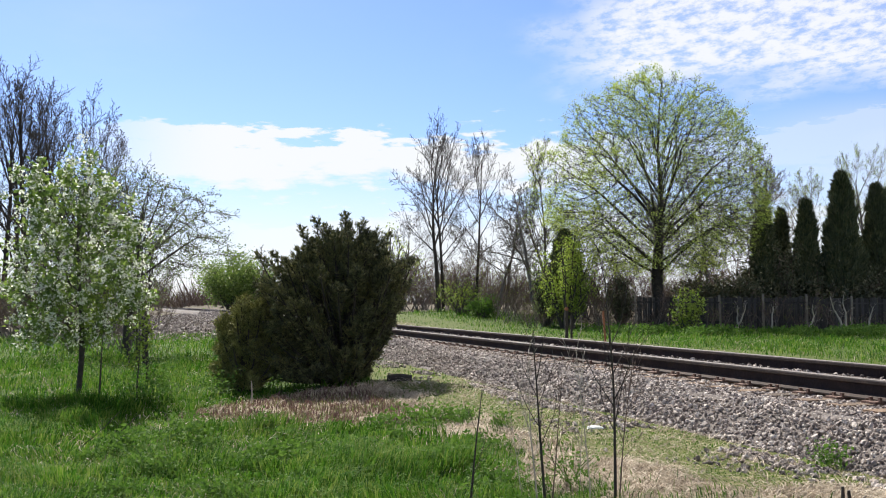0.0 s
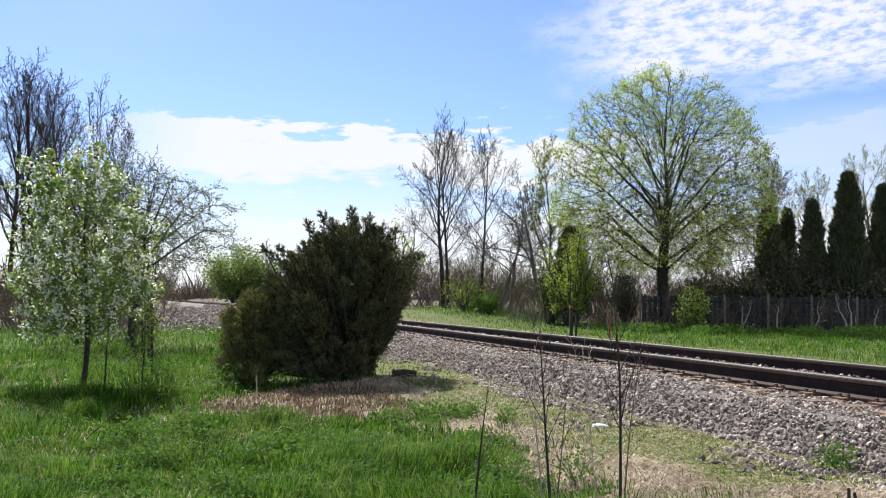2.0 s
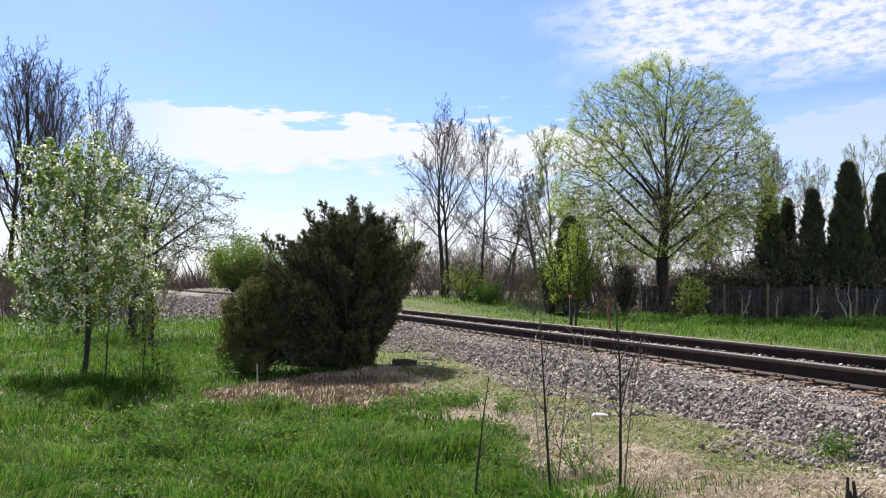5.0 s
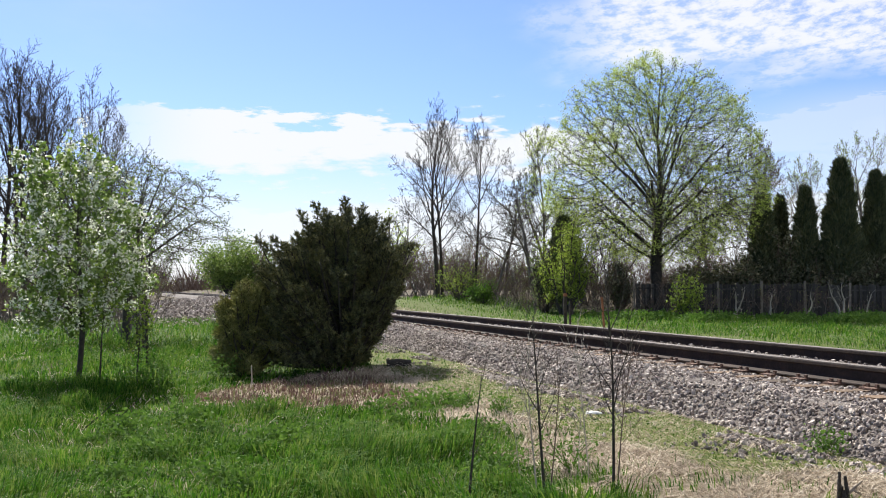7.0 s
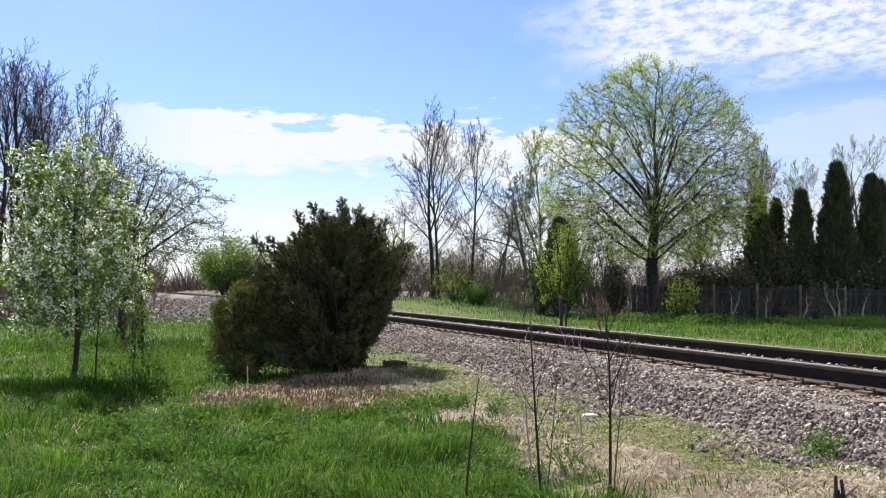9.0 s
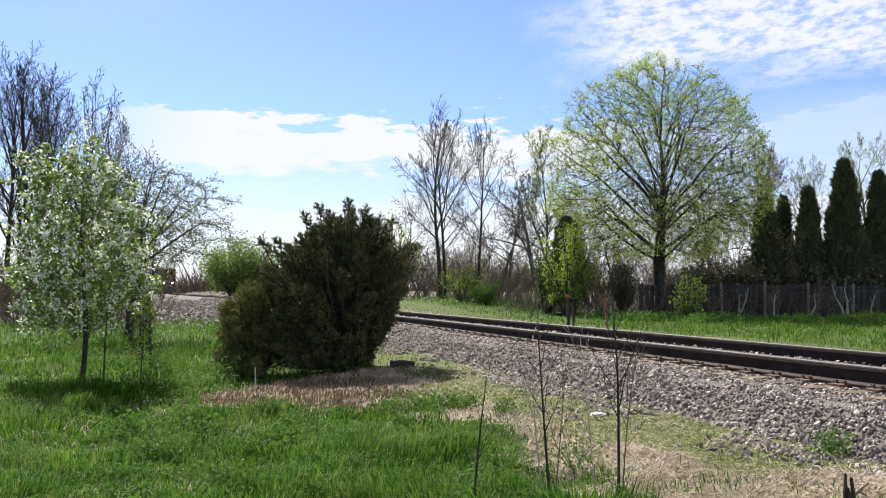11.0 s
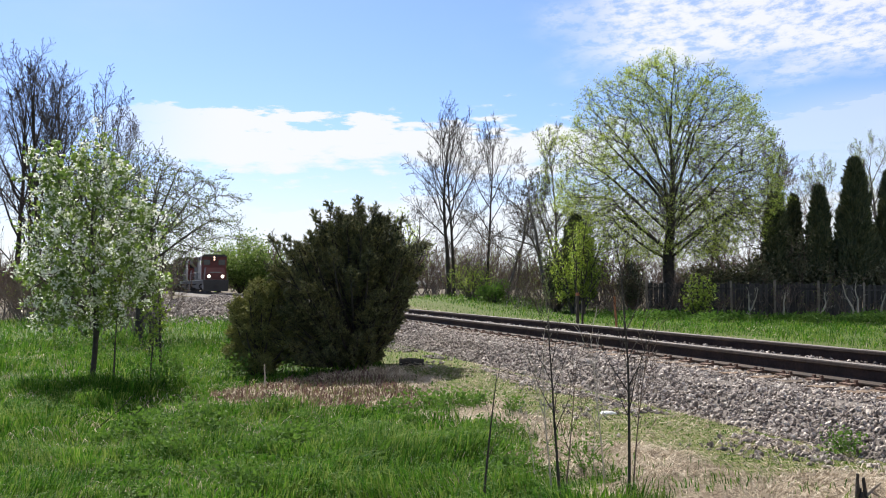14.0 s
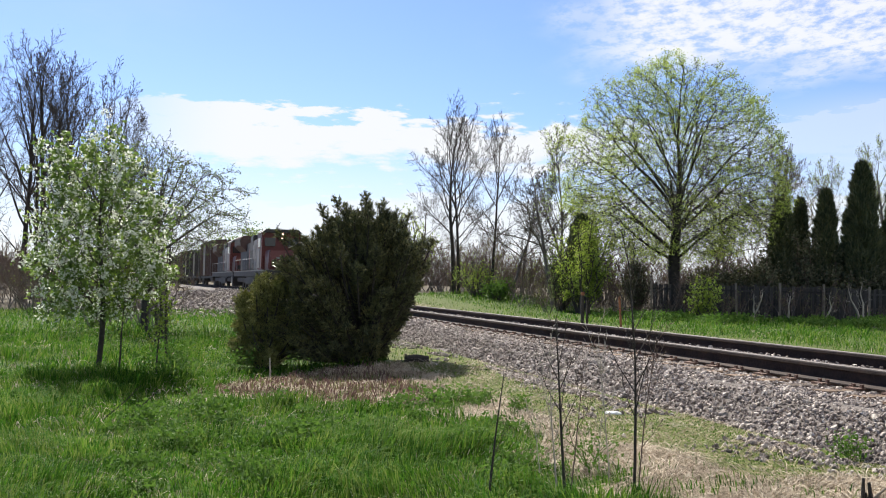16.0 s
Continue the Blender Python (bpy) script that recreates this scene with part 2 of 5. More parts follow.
def ground_material():
    m = bpy.data.materials.new("meadow_ground")
    m.use_nodes = True
    nt = m.node_tree
    N, L = nt.nodes.new, nt.links.new
    bsdf = nt.nodes["Principled BSDF"]
    bsdf.inputs["Roughness"].default_value = 0.95
    bsdf.inputs["Specular IOR Level"].default_value = 0.15
    tc = N("ShaderNodeTexCoord")

    def ramp(scale, cols, detail=8.0):
        n = N("ShaderNodeTexNoise")
        n.inputs["Scale"].default_value, n.inputs["Detail"].default_value = scale, detail
        L(tc.outputs["Object"], n.inputs["Vector"])
        r = N("ShaderNodeValToRGB")
        while len(r.color_ramp.elements) < len(cols):
            r.color_ramp.elements.new(0.5)
        for i, c in enumerate(cols):
            r.color_ramp.elements[i].position = 0.3 + 0.4 * i / (len(cols) - 1)
            r.color_ramp.elements[i].color = (*c, 1)
        L(n.outputs["Fac"], r.inputs[0])
        return r.outputs[0]

    color = ramp(2.5, [(0.022, 0.045, 0.006), (0.045, 0.085, 0.010), (0.075, 0.115, 0.018)])
    for attr, cols, sc in (("straw", [(0.055, 0.042, 0.026), (0.13, 0.10, 0.066), (0.24, 0.195, 0.135)], 14.0),
                           ("moss", [(0.042, 0.052, 0.012), (0.082, 0.100, 0.022), (0.16, 0.145, 0.065)], 12.0),
                           ("litter", [(0.055, 0.045, 0.03), (0.11, 0.09, 0.06)], 3.0)):
        a = N("ShaderNodeAttribute")
        a.attribute_name = attr
        mx = N("ShaderNodeMix")
        mx.data_type = "RGBA"
        L(a.outputs["Fac"], mx.inputs["Factor"])
        L(color, mx.inputs["A"])
        L(ramp(sc, cols), mx.inputs["B"])
        color = mx.outputs["Result"]
    L(color, bsdf.inputs["Base Color"])
    n = N("ShaderNodeTexNoise")
    n.inputs["Scale"].default_value, n.inputs["Detail"].default_value = 22.0, 6.0
    L(tc.outputs["Object"], n.inputs["Vector"])
    b = N("ShaderNodeBump")
    b.inputs["Strength"].default_value, b.inputs["Distance"].default_value = 0.8, 0.05
    L(n.outputs["Fac"], b.inputs["Height"])
    L(b.outputs[0], bsdf.inputs["Normal"])
    return m


# ---------------------------------------------------------------- mesh tools
def mesh_object(name, verts, faces, mat, parent=None, label="", smooth=False):
    me = bpy.data.meshes.new(name)
    me.from_pydata(verts, [], faces)
    me.materials.append(mat)
    if smooth:
        me.polygons.foreach_set("use_smooth", [True] * len(me.polygons))
    me.update()
    ob = new(name, me)
    if parent is not None:
        ob.parent = parent
    if label:
        tagged(ob, label)
    return ob


def stuff(ob):
    return tagged(ob, kind="stuff")


def part(name, bm, mat, parent, label=""):
    me = bpy.data.meshes.new(name)
    bm.to_mesh(me)
    bm.free()
    me.materials.append(mat)
    ob = new(name, me)
    ob.parent = parent
    if label:
        tagged(ob, label)
    return ob


def box(x0, y0, z0, x1, y1, z1, bevel=0.0, bm=None):
    own = bm is None
    b = bmesh.new()
    bmesh.ops.create_cube(b, size=1.0)
    bmesh.ops.scale(b, vec=(x1 - x0, y1 - y0, z1 - z0), verts=b.verts)
    bmesh.ops.translate(b, vec=((x0 + x1) / 2, (y0 + y1) / 2, (z0 + z1) / 2), verts=b.verts)
    if bevel:
        bmesh.ops.bevel(b, geom=b.edges[:], offset=bevel, segments=2, affect="EDGES")
    if own:
        return b
    tmp = bpy.data.meshes.new("tmp")
    b.to_mesh(tmp)
    b.free()
    bm.from_mesh(tmp)
    bpy.data.meshes.remove(tmp)
    return bm


def cylinder(p, q, r, segs=12, r2=None, bm=None):
    p, q = Vector(p), Vector(q)
    b = bm or bmesh.new()
    m = Matrix.Translation((p + q) / 2) @ (q - p).to_track_quat("Z", "Y").to_matrix().to_4x4()
    bmesh.ops.create_cone(b, cap_ends=True, segments=segs, radius1=r, radius2=r if r2 is None else r2, depth=(q - p).length, matrix=m)
    return b


def prism(profile, y0, y1):
    """A closed profile in x, z drawn out from y0 to y1."""
    b = bmesh.new()
    a = [b.verts.new((x, y0, z)) for x, z in profile]
    c = [b.verts.new((x, y1, z)) for x, z in profile]
    n = len(profile)
    b.faces.new(a)
    b.faces.new(c[::-1])
    for i in range(n):
        j = (i + 1) % n
        b.faces.new((a[j], a[i], c[i], c[j]))
    bmesh.ops.recalc_face_normals(b, faces=b.faces)
    return b


def tubes(lines, sides):
    """Tapered tubes along poly-lines [(points, radii)], as vertices and faces."""
    verts, faces = [], []
    ring = [(math.cos(2 * math.pi * k / sides), math.sin(2 * math.pi * k / sides)) for k in range(sides)]
    for pts, radii in lines:
        first = len(verts)
        n = len(pts)
        for i in range(n):
            d = pts[min(i + 1, n - 1)] - pts[max(i - 1, 0)]
            ref = Vector((1, 0, 0)) if abs(d.x) < abs(d.z) + abs(d.y) else Vector((0, 0, 1))
            u = d.cross(ref).normalized()
            v = d.cross(u).normalized()
            for cx, sy in ring:
                verts.append(pts[i] + (u * cx + v * sy) * radii[i])
        for i in range(n - 1):
            a = first + i * sides
            for k in range(sides):
                k2 = (k + 1) % sides
                faces.append((a + k, a + k2, a + sides + k2, a + sides + k))
        faces.append(tuple(first + (n - 1) * sides + k for k in range(sides)))
    return [tuple(v) for v in verts], faces


def leaf_cloud(rng, centers, size, aspect=0.6, droop=0.0, fold=True):
    """Small folded leaves at the given points, in numpy: vertices and faces."""
    c = np.asarray(centers, float)
    n = len(c)
    d = rng.normal(size=(n, 3))
    d[:, 2] -= droop
    d /= np.linalg.norm(d, axis=1)[:, None]
    s = rng.normal(size=(n, 3))
    s -= (s * d).sum(1)[:, None] * d
    s /= np.linalg.norm(s, axis=1)[:, None]
    up = np.cross(d, s)
    ln = (size * rng.uniform(0.6, 1.35, n))[:, None]
    w = ln * aspect * 0.5
    base, tip = c, c + d * ln
    mid = c + d * ln * 0.5
    v = np.stack([base, mid + s * w + up * w * 0.4, tip, mid - s * w + up * w * 0.4], 1).reshape(-1, 3)
    i = np.arange(n)[:, None] * 4
    f = np.concatenate([i + [[0, 1, 2]], i + [[0, 2, 3]]], 0)
    return v.tolist(), f.tolist()


def sprays(rng, base, direction, length, width):
    """Thin three-sided needles of foliage: vertices and faces."""
    base, d = np.asarray(base, float), np.asarray(direction, float)
    n = len(base)
    d = d / np.linalg.norm(d, axis=1)[:, None]
    s = rng.normal(size=(n, 3))
    s -= (s * d).sum(1)[:, None] * d
    s /= np.linalg.norm(s, axis=1)[:, None]
    u = np.cross(d, s)
    ln = (length * rng.uniform(0.6, 1.4, n))[:, None]
    w = (width * rng.uniform(0.7, 1.4, n))[:, None]
    low = base + d * ln * 0.12
    v = np.stack([low + s * w, low - s * w * 0.5 + u * w * 0.87, low - s * w * 0.5 - u * w * 0.87, base + d * ln], 1).reshape(-1, 3)
    i = np.arange(n)[:, None] * 4
    f = np.concatenate([i + [[0, 1, 3]], i + [[1, 2, 3]], i + [[2, 0, 3]]], 0)
    return v.tolist(), f.tolist()


# ---------------------------------------------------------------- the line of the railway and the lie of the land
TURN = radians(16.6)
ALONG = Vector((-math.sin(TURN), math.cos(TURN), 0))
ACROSS = Vector((math.cos(TURN), math.sin(TURN), 0))
RAIL_TOP, CENTRE, GAUGE = 0.78, 7.19, 1.505


def bend(s):
    """How far the track's centre lies off its straight line, s metres along."""
    return 1.55 * smooth(32, 72, s) - 0.0437 * max(s - 75, 0)


def at_track(s, q=0.0, z=0.0):
    return ALONG * s + ACROSS * (CENTRE + bend(s) + q) + Vector((0, 0, z))


def smooth(a, b, v):
    t = min(max((v - a) / (b - a), 0), 1)
    return t * t * (3 - 2 * t)


def land(x, y):
    s, q = x * ALONG.x + y * ALONG.y, x * ACROSS.x + y * ACROSS.y
    q -= bend(s) if s > 0 else 0
    rough = 0.05 * noise.noise((x * 0.35, y * 0.35, 0.3)) + 0.02 * noise.noise((x * 1.3, y * 1.3, 4.1))
    far = math.hypot(x, y)
    rough += 0.5 * smooth(60, 200, far) * noise.noise((x * 0.02, y * 0.02, 7.7))
    if q < CENTRE:
        return 0.25 * smooth(1.0, 5.0, q) + rough * (1 - smooth(3.5, 5.0, q))
    side = -0.12 + 0.95 * smooth(46, 74, s)
    return 0.25 + (side - 0.25) * smooth(9.8, 20, q) + rough * smooth(9.8, 14, q)


# ---------------------------------------------------------------- ground
def cover_at(x, y):
    """Straw, moss and litter on the ground, 0 to 1 each."""
    s, q = x * ALONG.x + y * ALONG.y, x * ACROSS.x + y * ACROSS.y
    n1 = noise.noise((x * 0.9, y * 0.9, 2.2))
    n2 = noise.noise((x * 2.6, y * 2.6, 5.1))
    w = 0.55 * n1 + 0.35 * n2
    patch = 1 - smooth(0.75, 1.15, math.hypot((x + 0.95) / 2.5, (y - 14.0) / 2.4) + 0.35 * w)
    right = smooth(2.6, 3.4, q + 0.9 * w) * (1 - smooth(14, 17, s)) * (1 - 0.8 * smooth(10.5, 11.5, s) * (1 - smooth(3.4, 4.2, q)))
    straw = max(patch, right)
    moss = smooth(3.35, 3.95, q + 0.8 * w) * (1 - smooth(26, 34, s)) * smooth(5.5, 6.4, s + w)
    moss = max(moss, 0.9 * (1 - smooth(0.6, 1.1, math.hypot((x - 2.35) / 0.75, (y - 8.6) / 1.1) + 0.3 * w)))
    if q > CENTRE:
        straw = 1 - smooth(13.0, 16.5, q + 4.0 * w)
        moss = smooth(9, 11, q) * (1 - smooth(16, 24, q)) * 0.6
    far = math.hypot(x, y)
    litter = smooth(42, 52, far) if q < CENTRE else smooth(0, 4, y - (58.8 - 0.183 * x + 17 * (1 - smooth(3, 10, x))))
    litter = max(litter, smooth(90, 130, far))
    return straw, moss, litter


def spaced(lo, hi, fine_lo, fine_hi, step, grow=1.28):
    out = list(np.arange(fine_lo, fine_hi + 1e-6, step))
    d, v = step, fine_hi
    while v < hi:
        d *= grow
        v += d
        out.append(v)
    d, v = step, fine_lo
    while v > lo:
        d *= grow
        v -= d
        out.insert(0, v)
    return out


def build_ground():
    qs = spaced(-2500, 2500, -8, 10, 0.2)
    ss = spaced(-2500, 2500, 3, 34, 0.2)
    verts, cover = [], []
    for s in ss:
        for q in qs:
            p = ALONG * s + ACROSS * q
            verts.append((p.x, p.y, land(p.x, p.y)))
            cover.append(cover_at(p.x, p.y))
    n = len(qs)
    faces = [(j * n + i, j * n + i + 1, (j + 1) * n + i + 1, (j + 1) * n + i) for j in range(len(ss) - 1) for i in range(n - 1)]
    ob = mesh_object("ground", verts, faces, ground_material(), smooth=True)
    for k, name in enumerate(("straw", "moss", "litter")):
        ob.data.attributes.new(name, "FLOAT", "POINT").data.foreach_set("value", [c[k] for c in cover])
    if ob.data.polygons[0].normal.z < 0:
        ob.data.flip_normals()
    return tagged(ob, "grassy meadow ground with straw and moss patches beside the railway", "ground", kind="structure")


build_ground()


# ---------------------------------------------------------------- railway
def build_bed():
    """The ballast bank under the track."""
    stations = [-60 + i * 1.0 for i in range(150)] + [90 + i * 6.0 for i in range(90)]
    prof = [(-3.0, -0.06), (-2.3, 0.17), (-1.75, 0.50), (-1.5, 0.545), (-0.75, 0.55), (-0.2, 0.57), (0.40, 0.60), (0.66, 0.625), (0.85, 0.56), (1.5, 0.545), (1.9, 0.45), (3.0, 0.15), (3.6, -0.1)]
    verts, faces = [], []
    for s in stations:
        for q, z in prof:
            wob = 0.10 * noise.noise((s * 0.9, q * 1.5, 1.0)) + 0.05 * noise.noise((s * 2.7, q * 3, 1.0)) if abs(q) > 1.6 else 0
            verts.append(tuple(at_track(s, q + wob * 2, z + wob)))
    n = len(prof)
    for j in range(len(stations) - 1):
        for i in range(n - 1):
            faces.append((j * n + i, j * n + i + 1, (j + 1) * n + i + 1, (j + 1) * n + i))
    ob = mesh_object("ballast_bank", verts, faces, M["bed"])
    return tagged(ob, "grey crushed-stone ballast bank under the railway track", "ballast", kind="structure")


bank = build_bed()


def bed_height(q):
    prof = [(-3.0, -0.06), (-2.3, 0.17), (-1.75, 0.50), (-1.5, 0.545), (-0.75, 0.55), (-0.2, 0.57), (0.40, 0.60), (0.66, 0.625), (0.85, 0.56), (1.5, 0.545), (1.9, 0.45), (3.0, 0.15), (3.6, -0.1)]
    for (a, za), (b, zb) in zip(prof, prof[1:]):
        if a <= q <= b:
            return za + (zb - za) * (q - a) / (b - a)
    return 0.0


def stone_shapes(rng, n=10):
    b = bmesh.new()
    bmesh.ops.create_icosphere(b, subdivisions=1, radius=1.0)
    base = np.array([v.co[:] for v in b.verts])
    f = np.array([[v.index for v in p.verts] for p in b.faces])
    b.free()
    out = []
    for _ in range(n):
        v = base * rng.uniform(0.55, 1.35, (len(base), 1)) * rng.uniform(0.5, 1.4, 3)
        out.append(v)
    return out, f


def rot_matrices(rng, n):
    q = rng.normal(size=(n, 4))
    q /= np.linalg.norm(q, axis=1)[:, None]
    w, x, y, z = q.T
    return np.stack([np.stack([1 - 2 * (y * y + z * z), 2 * (x * y - z * w), 2 * (x * z + y * w)], 1),
                     np.stack([2 * (x * y + z * w), 1 - 2 * (x * x + z * z), 2 * (y * z - x * w)], 1),
                     np.stack([2 * (x * z - y * w), 2 * (y * z + x * w), 1 - 2 * (x * x + y * y)], 1)], 1)


def build_ballast():
    rng = np.random.default_rng(11)
    shapes, tri = stone_shapes(rng)
    places = []
    # near shoulder, near and farther along; between the rails; far shoulder; strays on the moss
    for s0, s1, q0, q1, count, r in ((3.5, 10, -2.6, -0.82, 14000, 0.019), (10, 22, -2.6, -0.82, 20000, 0.021), (22, 46, -2.5, -0.82, 9500, 0.034),
                                     (5, 30, -0.66, 0.66, 4200, 0.027), (30, 70, -0.66, 0.66, 1200, 0.05), (46, 110, -2.5, -0.82, 4500, 0.07),
                                     (5, 30, 0.85, 2.0, 1400, 0.035), (3, 24, -3.4, -2.4, 3000, 0.021), (40, 120, -9.0, -2.3, 4200, 0.085)):
        for _ in range(count):
            s, q = rng.uniform(s0, s1), rng.uniform(q0, q1)
            if -3.5 < q < -2.1 and s < 40 and noise.noise((s * 0.8, q * 1.4, 9.0)) + 0.4 * noise.noise((s * 2.9, q * 3.1, 2.0)) + (q + 2.5) * 0.9 < -0.12:
                continue
            h = bed_height(q)
            if q < -2.35:
                p0 = at_track(s, q)
                h = max(h, land(p0.x, p0.y))
            p = at_track(s, q, h + r * rng.uniform(-0.1, 0.95))
            places.append((p.x, p.y, p.z, r * rng.uniform(0.55, 1.3)))
    places = np.array(places)
    order = np.argsort(np.hypot(places[:, 0] - 2.2, places[:, 1] - 7.5))
    singles, rest = places[order[:300]], places[order[300:]]
    n = len(rest)
    R = rot_matrices(rng, n)
    kind = rng.integers(0, len(shapes), n)
    local = np.array(shapes)[kind] * rest[:, 3][:, None, None]
    v = np.einsum("nij,nkj->nki", R, local) + rest[:, None, :3]
    k = v.shape[1]
    f = (np.arange(n)[:, None, None] * k + tri[None]).reshape(-1, 3)
    ob = mesh_object("ballast_stones", v.reshape(-1, 3).tolist(), f.tolist(), M["stone"])
    tagged(ob, "loose grey crushed stones covering the ballast bank", "ballast", kind="stuff")
    meshes = []
    for sh in shapes:
        me = bpy.data.meshes.new("stone")
        me.from_pydata(sh.tolist(), [], tri.tolist())
        me.materials.append(M["stone_one"])
        meshes.append(me)
    for x, y, z, r in singles:
        st = new("stone", meshes[int(rng.integers(0, len(meshes)))])
        st.parent = bank
        st.matrix_basis = Matrix.LocRotScale((x, y, z), Euler(rng.uniform(0, 6.28, 3).tolist()), (r, r, r))


def rail_profile():
    h = 0.186
    half = [(0.0, 0.0), (0.076, 0.0), (0.076, 0.012), (0.020, 0.032), (0.0095, 0.050), (0.0095, 0.125), (0.037, 0.142), (0.037, 0.168)]
    left = [(-x, z) for x, z in half[::-1] if x]
    return half[1:], left, h


def build_track():
    track = tagged(new("railway_track"), "straight single railway track with rusty rails on timber ties", "railway track")
    right, left, h = rail_profile()
    prof = right + left
    head = [(-0.037, 0.168), (0.037, 0.168), (0.036, 0.180), (0.028, 0.186), (-0.028, 0.186), (-0.036, 0.180)]
    stations = [-60 + i * 2.0 for i in range(90)] + [120 + i * 8.0 for i in range(60)]
    for side in (-1, 1):
        for name, pr, mat, parent in (("rail", prof, M["rail"], track), ("rail_head", head, M["railtop"], None)):
            verts, faces = [], []
            n = len(pr)
            for s in stations:
                for x, z in pr:
                    verts.append(tuple(at_track(s, side * GAUGE / 2 + x, RAIL_TOP - h + z)))
            for j in range(len(stations) - 1):
                for i in range(n):
                    k = (i + 1) % n
                    faces.append((j * n + i, j * n + k, (j + 1) * n + k, (j + 1) * n + i))
            if name == "rail":
                rail = mesh_object(name, verts, faces, mat, track)
            else:
                mesh_object(name, verts, faces, mat, rail, "shiny worn running surface")
    # ties with plates, spikes and anchors
    rng = random.Random(5)
    b = box(-1.3, -0.115, -0.16, 1.3, 0.115, 0.0, 0.012)
    tie_me = bpy.data.meshes.new("tie")
    b.to_mesh(tie_me)
    b.free()
    tie_me.materials.append(M["tie"])
    b = box(-0.18, -0.095, 0.0, 0.18, 0.095, 0.018, 0.004)
    for sx in (-0.098, 0.098):
        for sy in (-0.06, 0.06):
            box(sx - 0.014, sy - 0.014, 0.016, sx + 0.014, sy + 0.014, 0.052, 0, b)
    plate_me = bpy.data.meshes.new("tie_plate")
    b.to_mesh(plate_me)
    b.free()
    plate_me.materials.append(M["plate"])
    b = box(-0.09, -0.012, -0.03, 0.09, 0.012, 0.016, 0.003)
    anchor_me = bpy.data.meshes.new("rail_anchor")
    b.to_mesh(anchor_me)
    b.free()
    anchor_me.materials.append(M["plate"])
    base = RAIL_TOP - h
    s = 1.5
    while s < 75:
        yaw = TURN + rng.uniform(-0.012, 0.012)
        t = new("tie", tie_me)
        t.parent = track
        t.matrix_basis = Matrix.LocRotScale(at_track(s, rng.uniform(-0.03, 0.03), base - 0.018), Euler((0, 0, yaw)), None)
        for side in (-1, 1):
            p = new("tie_plate", plate_me)
            p.parent = track
            p.matrix_basis = Matrix.LocRotScale(at_track(s, side * GAUGE / 2, base - 0.017), Euler((0, 0, TURN)), None)
            if s < 35 and rng.random() < 0.6:
                a = new("rail_anchor", anchor_me)
                a.parent = track
                a.matrix_basis = Matrix.LocRotScale(at_track(s + 0.135, side * GAUGE / 2, base), Euler((0, 0, TURN)), None)
        s += 0.508
    return track


build_track()
build_ballast()


# ---------------------------------------------------------------- trees
def grow(rng, out, p, d, length, radius, level, top, cfg):
    """One branch and, by its rules, what grows from it. Points go to out[level]."""
    n = cfg["segs"][level]
    pts, radii = [p.copy()], [radius]
    step = length / n
    d = d.normalized()
    wob, lift = cfg["wobble"][level], cfg["lift"][level]
    dirs = [d.copy()]
    for i in range(n):
        d = (d + Vector((rng.gauss(0, wob), rng.gauss(0, wob), rng.gauss(0, wob) + lift))).normalized()
        p = p + d * step
        pts.append(p)
        dirs.append(d.copy())
        radii.append(max(radius * (1 - (i + 1) / n * cfg["taper"][level]), cfg["thin"]))
    out.setdefault(level, []).append((pts, radii))
    if level >= top:
        return
    kids = cfg["kids"][level]
    kids = max(1, round(kids * rng.uniform(0.75, 1.25)))
    start = cfg["start"][level]
    spin = rng.uniform(0, 6.28)
    for k in range(kids):
        f = start + (1 - start) * ((k + rng.uniform(0.1, 0.9)) / kids) ** (cfg.get("bias", 1.0) if level == 0 else 1.0)
        i = min(int(f * n), n - 1)
        w = f * n - i
        q = pts[i].lerp(pts[i + 1], w)
        r = radii[i] + (radii[i + 1] - radii[i]) * w
        ax = dirs[i + 1]
        side = ax.cross(Vector((0.31, 0.17, 0.93)) if abs(ax.z) < 0.9 else Vector((1, 0, 0))).normalized()
        spin += 2.4 + rng.uniform(-0.5, 0.5)
        side = Matrix.Rotation(spin, 3, ax) @ side
        lo, hi = cfg["angle"][level]
        ang = radians(lo + (hi - lo) * (1 - f) + rng.uniform(-8, 8))
        dd = ax * math.cos(ang) + side * math.sin(ang)
        if "dome" in cfg and level == 0:
            ln = reach_of(q, dd, cfg["dome"]) * rng.uniform(0.80, 0.98)
        else:
            ln = length * cfg["ratio"][level] * (1.05 - 0.55 * f) * rng.uniform(0.7, 1.2)
        grow(rng, out, q, dd, ln, min(r * 0.75, cfg["girth"][level] * ln), level + 1, top, cfg)


def reach_of(q, d, dome):
    """How far a limb from q may go before it leaves the crown: (x, y, middle height, radius, rise, drop)."""
    cx, cy, cz, r, up, down = dome
    ln = 0.3
    while ln < 14:
        p = q + d * ln + Vector((0, 0, 0.02 * ln * ln))
        h = (p.z - cz) / (up if p.z > cz else down)
        if ((p.x - cx) / r) ** 2 + ((p.y - cy) / r) ** 2 + h * h > 1:
            break
        ln += 0.1
    return ln


TREE = dict(segs=[10, 7, 5, 4, 3], wobble=[0.03, 0.09, 0.13, 0.18, 0.2], lift=[0.02, 0.06, 0.05, 0.04, 0.03], taper=[0.85, 0.85, 0.85, 0.8, 0.7],
            kids=[16, 8, 6, 4], start=[0.25, 0.25, 0.2, 0.15], angle=[(25, 60), (25, 50), (25, 55), (30, 60)], ratio=[0.5, 0.5, 0.55, 0.55],
            girth=[0.016, 0.014, 0.012, 0.012], thin=0.010)


